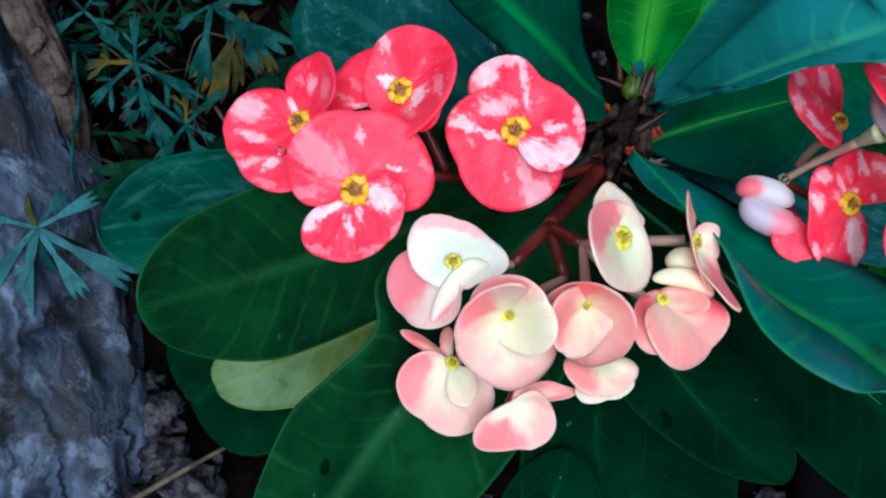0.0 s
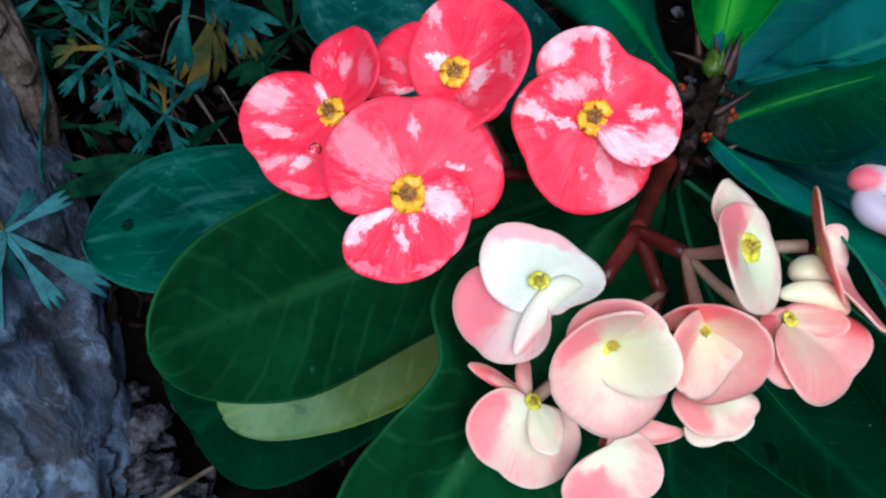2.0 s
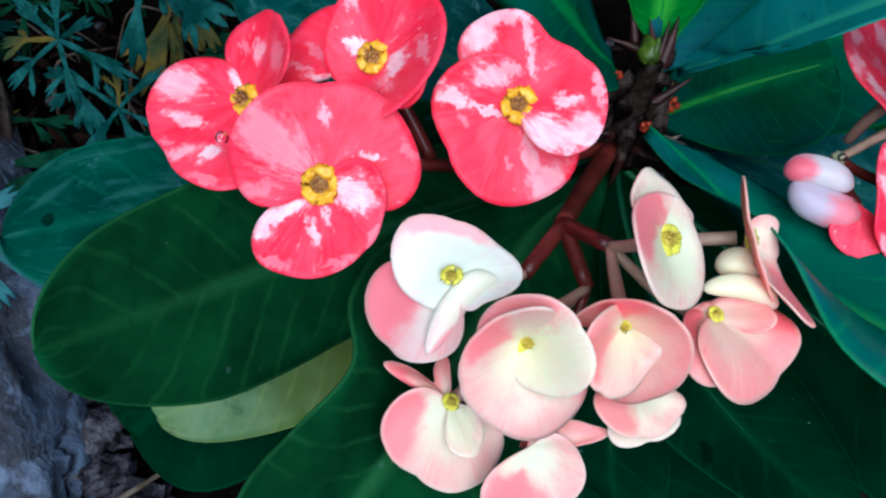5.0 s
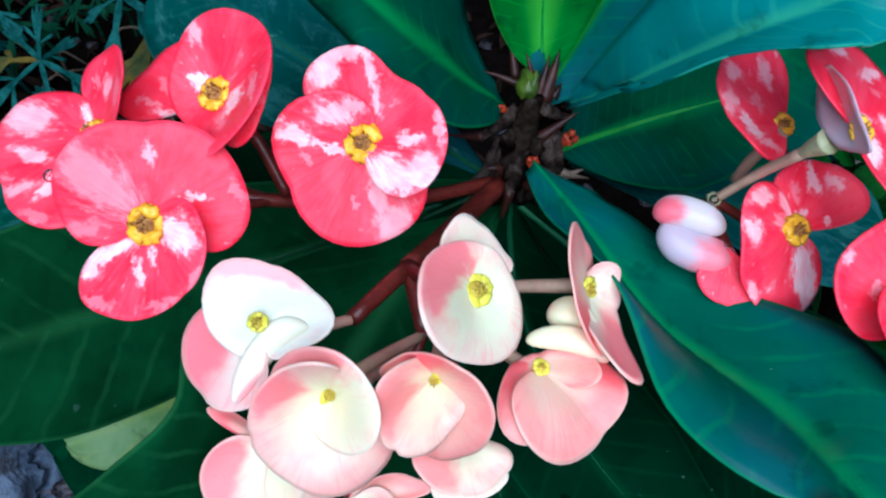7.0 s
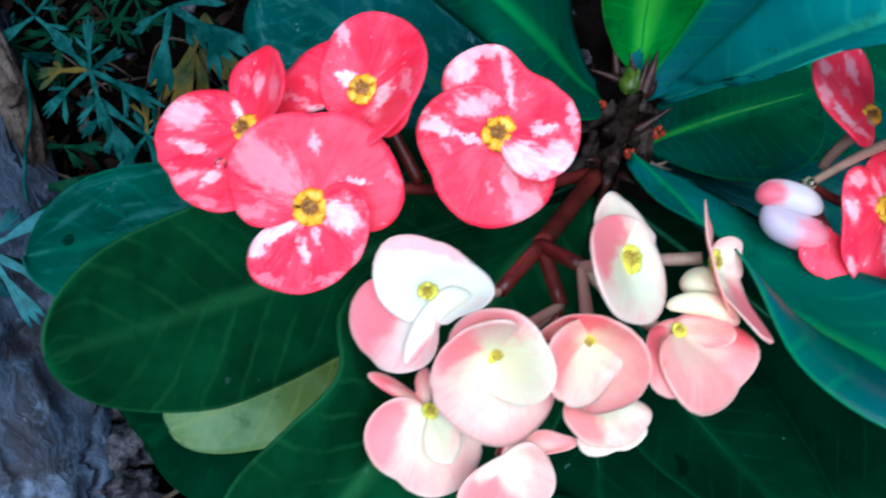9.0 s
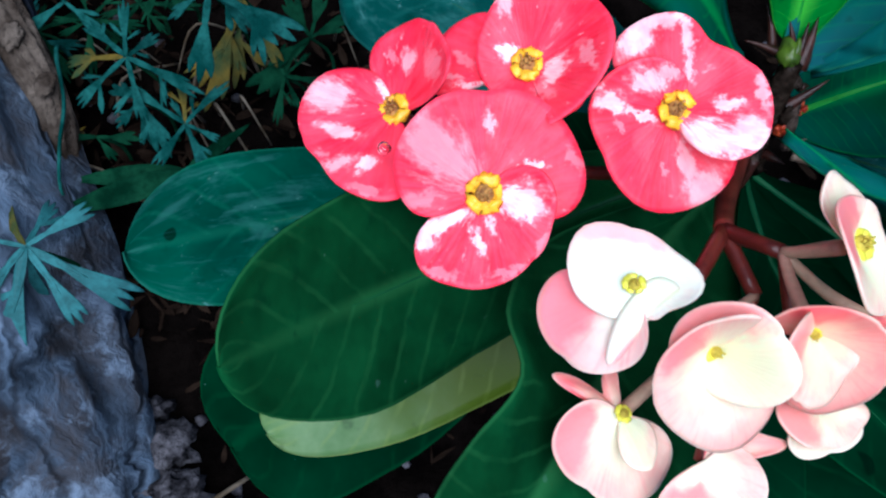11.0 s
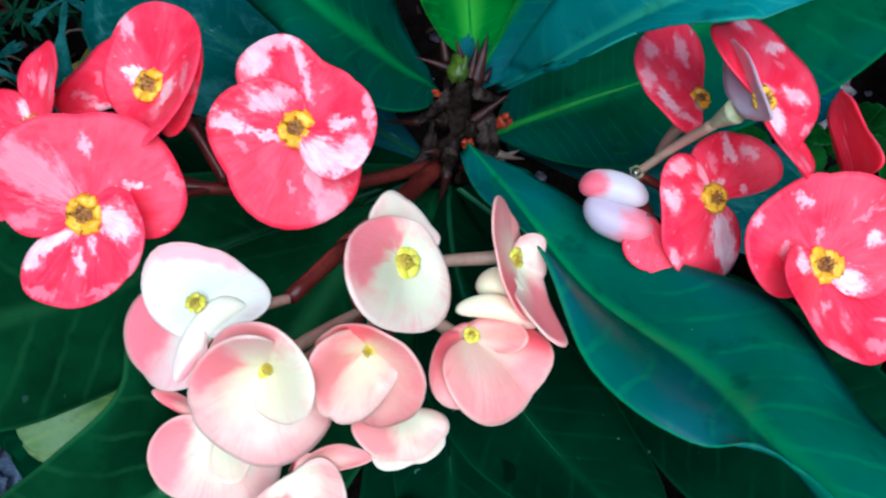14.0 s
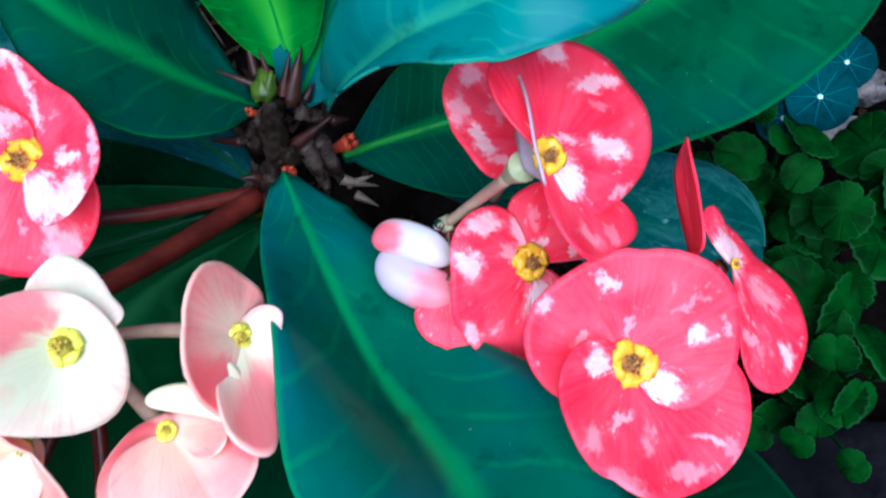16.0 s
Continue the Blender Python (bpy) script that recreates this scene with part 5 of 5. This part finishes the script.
def cut_leaf(base, tip, lobes=3, width=0.3, seed=0):
    """A leaf on a thin foot, cut into toothed lobes that spread like fingers."""
    base, tip = Vector(base), Vector(tip)
    ahead = tip - base
    size = ahead.length
    d = ahead.normalized()
    r = random.Random(seed)
    up = Vector((0.1 + 0.5 * (r.random() - 0.5), -0.2 + 0.5 * (r.random() - 0.5), 1)).normalized()
    side = d.cross(up).normalized()
    if lobes == 0:
        return blade(base, tip, size * width * 0.8, up, 0.12)
    fork = 0.12 + 0.2 * r.random()
    foot = base + ahead * fork
    shapes = [blade(base, base + ahead * (fork + 0.25), size * 0.07, up, 0.02)]
    half = width * 48
    shapes.append(wedge(foot, tip, half * 1.15, up, 3, 0.24, seed + 1))
    for i in range(min(lobes - 1, 1)):
        for s in (-1, 1):
            if r.random() < 0.45:
                at = base + ahead * (fork + 0.2 * r.random())
                turn = radians(s * (32 + 26 * r.random()))
                out = d * math.cos(turn) + side * math.sin(turn) - up * 0.12
                shapes.append(wedge(at, at + out * size * (0.34 + 0.24 * r.random()), half * 0.75, up, 1 + int(r.random() * 2), 0.3, seed + i * 3 + s))
    return joined(*shapes)


def weed(centre, tips, label, material=WEED, lobes=3, width=0.22, seed=0):
    """A rooted weed with a thin stem and cut leaves spreading from its head."""
    c = Vector(centre)
    root = on_ground((c.x + 0.01, c.y - 0.01))
    ob = top("weed", root, label, "weed", "weeds by the log")
    part("stem", tube([root - Vector((0, 0, 0.01)), root.lerp(c, 0.5) + Vector((0.006, 0.004, 0)), c], 0.0016, 0.001, 8, 5), WEED_SHADED, ob)
    for i, tip in enumerate(tips):
        tip = c + (Vector(tip) - c) * 1.18
        part("leaf", cut_leaf(c, tip, lobes, width, seed * 17 + i), material if i % 7 != 6 else WEED_YELLOW, ob, "", c)


weed((-0.203, 0.256, 0.090), [(-0.233, 0.232, 0.083), (-0.201, 0.283, 0.108), (-0.233, 0.285, 0.087), (-0.198, 0.223, 0.071), (-0.164, 0.237, 0.085), (-0.187, 0.281, 0.076), (-0.249, 0.266, 0.072)], "blue-green weed with deeply cut leaves", width=0.16, seed=1)
weed((-0.150, 0.287, 0.109), [(-0.159, 0.238, 0.095), (-0.100, 0.250, 0.119), (-0.177, 0.280, 0.096), (-0.117, 0.300, 0.102), (-0.128, 0.271, 0.094)], "blue-green weed with broad toothed leaves", lobes=3, width=0.29, seed=2)
weed((-0.253, 0.142, 0.090), [(-0.271, 0.067, 0.070), (-0.228, 0.101, 0.069), (-0.259, 0.114, 0.052), (-0.202, 0.114, 0.062), (-0.290, 0.103, 0.080), (-0.222, 0.164, 0.086), (-0.280, 0.177, 0.079), (-0.248, 0.177, 0.069), (-0.287, 0.150, 0.093)], "blue-green weed with narrow fingered leaves on the log", WEED_BLUE, 2, 0.19, 3)
weed((-0.206, 0.244, 0.056), [(-0.216, 0.227, 0.061), (-0.191, 0.213, 0.047), (-0.204, 0.222, 0.039), (-0.228, 0.260, 0.050)], "small seedling with cut leaves", lobes=2, width=0.3, seed=4)
weed((-0.179, 0.199, 0.043), [(-0.246, 0.199, 0.043), (-0.210, 0.191, 0.031), (-0.146, 0.229, 0.041), (-0.253, 0.176, 0.048)], "dull dark weed with long narrow leaves", WEED_SHADED, 0, 0.22, 5)
weed((-0.100, 0.289, 0.047), [(-0.112, 0.305, 0.072), (-0.126, 0.268, 0.052), (-0.090, 0.311, 0.063), (-0.136, 0.255, 0.038), (-0.075, 0.300, 0.050)], "dark olive weed in the shade", WEED_SHADED, 1, 0.34, 6)
weed((-0.238, 0.227, 0.041), [(-0.211, 0.221, 0.050), (-0.262, 0.227, 0.051), (-0.280, 0.219, 0.059), (-0.228, 0.214, 0.037)], "low dark weed beside the branch", WEED_SHADED, 1, 0.3, 7)
weed((-0.285, 0.279, 0.065), [(-0.296, 0.262, 0.071), (-0.266, 0.263, 0.061), (-0.301, 0.290, 0.068)], "low weed on the fallen branch", WEED, 1, 0.3, 8)
weed((-0.246, 0.300, 0.081), [(-0.264, 0.280, 0.086), (-0.226, 0.316, 0.096), (-0.261, 0.315, 0.085), (-0.224, 0.281, 0.076)], "blue-green weed rooted beside the branch", lobes=3, width=0.19, seed=9)
weed((-0.140, 0.305, 0.072), [(-0.165, 0.241, 0.055), (-0.148, 0.260, 0.050), (-0.122, 0.268, 0.052)], "drooping weed with yellowing leaf ends", WEED_YELLOW, 2, 0.24, 10)
rnd = random.Random(29)
for i in range(9):
    x, y = rnd.uniform(-0.30, -0.07), rnd.uniform(0.16, 0.34)
    head = on_ground((x, y), rnd.uniform(0.03, 0.065))
    start, tips = rnd.uniform(0, 6.28), []
    for j in range(rnd.randint(5, 7)):
        a = start + j * 1.02 + rnd.uniform(-0.3, 0.3)
        tips.append(head + Vector((math.cos(a), math.sin(a), rnd.uniform(-0.25, 0.35))) * rnd.uniform(0.02, 0.042))
    weed(head, tips, "small dark weed with thin toothed leaves in the litter", WEED if i % 3 == 0 else WEED_SHADED, 2 + i % 2, 0.15, 40 + i)
a = [Vector((-0.251, 0.274, 0.074)), Vector((-0.245, 0.236, 0.074)), Vector((-0.249, 0.210, 0.067)), Vector((-0.252, 0.184, 0.050))]
tagged(part("grass_stalk", tube([on_ground(a[0], -0.004), *a, on_ground(a[3], -0.004)], 0.0014, 0.001, 8, 5), WEED), "pale green bent grass stalk", "grass")
for i, (p, q) in enumerate((((-0.169, 0.256, 0.059), (-0.144, 0.218, 0.038)), ((-0.238, 0.245, 0.035), (-0.198, 0.295, 0.059)), ((-0.165, 0.300, 0.050), (-0.189, 0.237, 0.023)), ((-0.136, 0.273, 0.043), (-0.157, 0.316, 0.054)))):
    p, q = Vector(p), Vector(q)
    tagged(part("dry_stalk", tube([on_ground(p, -0.004), p.lerp(q, 0.4), on_ground(q, 0.0)], 0.0013, 0.0008, 7, 5), STRAW), "thin dry straw stalk in the litter", "straw", "dry stalks")

for i in range(14):
    p = on_ground((rnd.uniform(-0.28, -0.08), rnd.uniform(0.17, 0.32)))
    q = on_ground((p.x + rnd.uniform(-0.05, 0.05), p.y + rnd.uniform(-0.05, 0.05)), 0.004)
    tagged(part("dry_stalk", tube([p - Vector((0, 0, 0.003)), p.lerp(q, 0.5) + Vector((0, 0, rnd.uniform(0.015, 0.05))), q], 0.0011, 0.0006, 6, 5), STRAW), "thin dry straw stalk in the litter", "straw", "dry stalks")

drop_glass = Nodes("water", rough=0.02)
drop_glass.bsdf.inputs["Transmission Weight"].default_value = 1.0
drop_glass.bsdf.inputs["IOR"].default_value = 1.33
WATER = drop_glass.done((1.0, 1.0, 1.0))
for p, r in (((-9.87, -2.19, 3.60), 0.0014), ((3.59, -2.76, 2.10), 0.0011)):
    q = spot(p)
    tagged(part("water_drop", lump(q, (r, r, r * 0.8), 1, 0.08, 10, 14), WATER, None, "", q), "small clear water drop clinging to the plant", "drop")

# dead leaves and crumbs that nobody could count
rnd = random.Random(11)
bits = []
for i in range(1500):
    x, y = (rnd.uniform(-0.42, 0.5), rnd.uniform(-0.15, 0.62)) if i % 2 else (rnd.uniform(-0.35, 0.0), rnd.uniform(0.1, 0.45))
    c = on_ground((x, y), 0.004 + 0.01 * rnd.random())
    d = Vector((rnd.uniform(-1, 1), rnd.uniform(-1, 1), rnd.uniform(-0.3, 0.5))).normalized()
    l = rnd.uniform(0.006, 0.022)
    bits.append(blade(c, c + d * l, l * rnd.uniform(0.08, 0.45), Vector((rnd.uniform(-0.6, 0.6), rnd.uniform(-0.6, 0.6), 1)).normalized(), rnd.uniform(-0.3, 0.4)))
tagged(part("leaf_litter", joined(*bits), SHADED_LITTER), "brown dead leaves scattered over soil", "litter", kind="stuff")
bits = []
for i in range(500):
    c = on_ground((rnd.uniform(-0.45, 0.6), rnd.uniform(-0.2, 0.7)), 0.001)
    r = rnd.uniform(0.0015, 0.006)
    bits.append(lump(c, (r, r * 0.8, r * 0.7), i, 0.5, 5, 7))
tagged(part("gravel", joined(*bits), ROCK), "small grey grit on the soil", "gravel", kind="stuff")

# ---- plants and slab on the other side ----
def scalloped(centre, out, nor, r, seed):
    """A roundish leaf with a scalloped rim, folded a little along its rib."""
    centre, out, nor = Vector(centre), Vector(out), Vector(nor).normalized()
    out = (out - nor * out.dot(nor)).normalized()
    side = out.cross(nor)
    rows, uvs = [], []
    for i in range(49):
        a = 2 * math.pi * i / 48
        edge = r * (1 + 0.16 * math.cos(a)) * (1 + 0.1 * abs(math.sin(a * 9)) - 0.25 * math.exp(-((a - math.pi) / 0.25) ** 2))
        row = []
        for v in (0.0, 0.35, 0.7, 0.9, 1.0):
            x, y = edge * v * math.cos(a), edge * v * math.sin(a)
            z = 0.28 * abs(y) - 0.25 * (x * x + y * y) / r + 0.05 * r * noise.noise(Vector((x / r * 2, y / r * 2, seed)))
            row.append(tuple(centre + out * x + side * y + nor * z))
        rows.append(row)
        uvs.append([(a, v) for v in (0.0, 0.35, 0.7, 0.9, 1.0)])
    return sheet(rows, uvs, 0.0006)


def ground_plant(root, leaves, label, seed):
    root = on_ground(root)
    ob = top("ground_cover_plant", root, label, "plant", "scalloped ground plants")
    r = random.Random(seed)
    more = [(Vector(c) + Vector((r.uniform(-0.026, 0.026), r.uniform(-0.026, 0.026), r.uniform(-0.035, 0.004))), size * 0.85) for c, size in [*leaves, *leaves]]
    for i, (c, size) in enumerate([*leaves, *more]):
        c, size = Vector(c), size * r.uniform(0.5, 0.78)
        nor = Vector((r.uniform(-1.1, 1.1), r.uniform(-1.2, 0.7), 1))
        out = Vector((c.x - root.x + r.uniform(-0.03, 0.03), c.y - root.y + r.uniform(-0.03, 0.03), 0.0))
        made = part("leaf", scalloped(c, out if out.length > 0.002 else Vector((0, -1, 0)), nor, size, seed + i), MINT, ob, "", c)
        part("leaf_stalk", tube([root + Vector((r.uniform(-0.01, 0.01), r.uniform(-0.01, 0.01), -0.004)), root.lerp(c, 0.6) + Vector((0, 0, 0.01)), c - Vector((0, 0, 0.001))], 0.0014, 0.001, 7, 4), MINT_RIM, made, "", c)


ground_plant((0.272, 0.167, 0.076), [((0.228, 0.163, 0.137), 0.016), ((0.248, 0.174, 0.130), 0.013), ((0.260, 0.170, 0.139), 0.018), ((0.240, 0.153, 0.124), 0.015), ((0.247, 0.151, 0.155), 0.014), ((0.247, 0.134, 0.130), 0.016)], "bright green scalloped leafy plant by the slab", 1)
ground_plant((0.309, 0.152, 0.072), [((0.262, 0.132, 0.160), 0.021), ((0.282, 0.119, 0.146), 0.022), ((0.286, 0.167, 0.139), 0.022), ((0.264, 0.129, 0.128), 0.018), ((0.294, 0.144, 0.143), 0.02)], "green scalloped leafy plant with round leaves", 2)
ground_plant((0.289, 0.097, 0.058), [((0.263, 0.091, 0.149), 0.022), ((0.254, 0.070, 0.154), 0.018), ((0.250, 0.111, 0.123), 0.017), ((0.281, 0.075, 0.134), 0.02), ((0.252, 0.088, 0.128), 0.015)], "dark green scalloped leafy plant", 3)
ground_plant((0.287, 0.055, 0.046), [((0.266, 0.052, 0.128), 0.018), ((0.254, 0.061, 0.110), 0.016), ((0.252, 0.042, 0.095), 0.014), ((0.260, 0.042, 0.115), 0.015), ((0.242, 0.034, 0.082), 0.012)], "dark green scalloped leafy plant at the slab's edge", 4)


def round_leaf(centre, r, label, seed):
    """A round leaf on a stalk that meets it in the middle, with pale rays."""
    c = Vector(centre)
    nor = Vector((-0.1, -0.25, 1)).normalized()
    side = nor.orthogonal().normalized()
    other = nor.cross(side)
    root = on_ground((c.x + 0.01, c.y + 0.01))
    ob = top("round_leaf_plant", root, label, "plant")
    rows, uvs = [], []
    for i in range(41):
        a = 2 * math.pi * i / 40
        e = r * (1 + 0.05 * noise.noise(Vector((math.cos(a) * 2, math.sin(a) * 2, seed))))
        rows.append([tuple(c + (side * math.cos(a) + other * math.sin(a)) * e * v + nor * 0.12 * r * v * v) for v in (0, 0.3, 0.6, 0.85, 1)])
        uvs.append([(a, v) for v in (0, 0.3, 0.6, 0.85, 1)])
    blade_ob = part("leaf", sheet(rows, uvs, 0.0006), ROUND, ob, "", c)
    for i in range(9):
        a = 2 * math.pi * (i + 0.3) / 9
        d = side * math.cos(a) + other * math.sin(a)
        part("ray", tube([c + nor * 0.0004, c + d * r * 0.45 + nor * (0.0004 + 0.025 * r), c + d * r * 0.85 + nor * (0.0003 + 0.087 * r)], 0.0005, 0.0002, 6, 3), ROUND_RIB, blade_ob, "", c)
    part("hub", lump(c + nor * 0.0006, (0.0016, 0.0016, 0.0008), seed, 0.1, 6, 8), DEW, blade_ob, "pale hub of the leaf", c)
    part("stalk", tube([root - Vector((0, 0, 0.004)), root.lerp(c, 0.5) + Vector((0.004, 0, 0)), c - nor * 0.0005], 0.0014, 0.0012, 8, 4), WEED_SHADED, ob, "", c)


round_leaf((0.279, 0.206, 0.107), 0.018, "blue-green round leaf with pale rays", 1)
round_leaf((0.264, 0.199, 0.095), 0.015, "smaller blue-green round leaf in shade", 2)
round_leaf((0.310, 0.240, 0.075), 0.016, "blue-green round leaf among pebbles", 3)
for i, (p, r) in enumerate((((0.322, 0.264, 0.061), 0.011), ((0.329, 0.271, 0.063), 0.009), ((0.337, 0.278, 0.065), 0.014), ((0.323, 0.244, 0.066), 0.009), ((0.330, 0.220, 0.070), 0.016), ((0.344, 0.250, 0.068), 0.018), ((0.334, 0.260, 0.060), 0.008))):
    q = on_ground(p, r * 0.5)
    tagged(part("pebble", lump(q, (r, r * 0.75, r * 0.6), i + 20, 0.5, 10, 14), PEBBLE, None, "", q), "pale grey pebble on dark soil", "pebble", "pebbles by the round leaves")


def slab(corners, thick, label):
    rows = []
    a, b, c, d = [Vector(v) for v in corners]
    for i in range(25):
        u = i / 24
        rows.append([tuple(a.lerp(b, u).lerp(d.lerp(c, u), j / 24) + Vector((0, 0, 0.003 * noise.noise(Vector((i * 0.3, j * 0.3, 2)))))) for j in range(25)])
    uvs = [[(i / 24, j / 24) for j in range(25)] for i in range(25)]
    ob = part("stone_slab", sheet(rows, uvs, thick), SLAB)
    return tagged(ob, label, "slab")


z = 0.02
corner = Vector((0.237, 0.041, 0.063))
slab([(corner.x, corner.y, z), (corner.x + 0.45, corner.y - 0.01, z), (corner.x + 0.45, corner.y - 0.3, z), (corner.x - 0.03, corner.y - 0.3, z)], 0.03, "dark grey worn stone slab beside the plants")
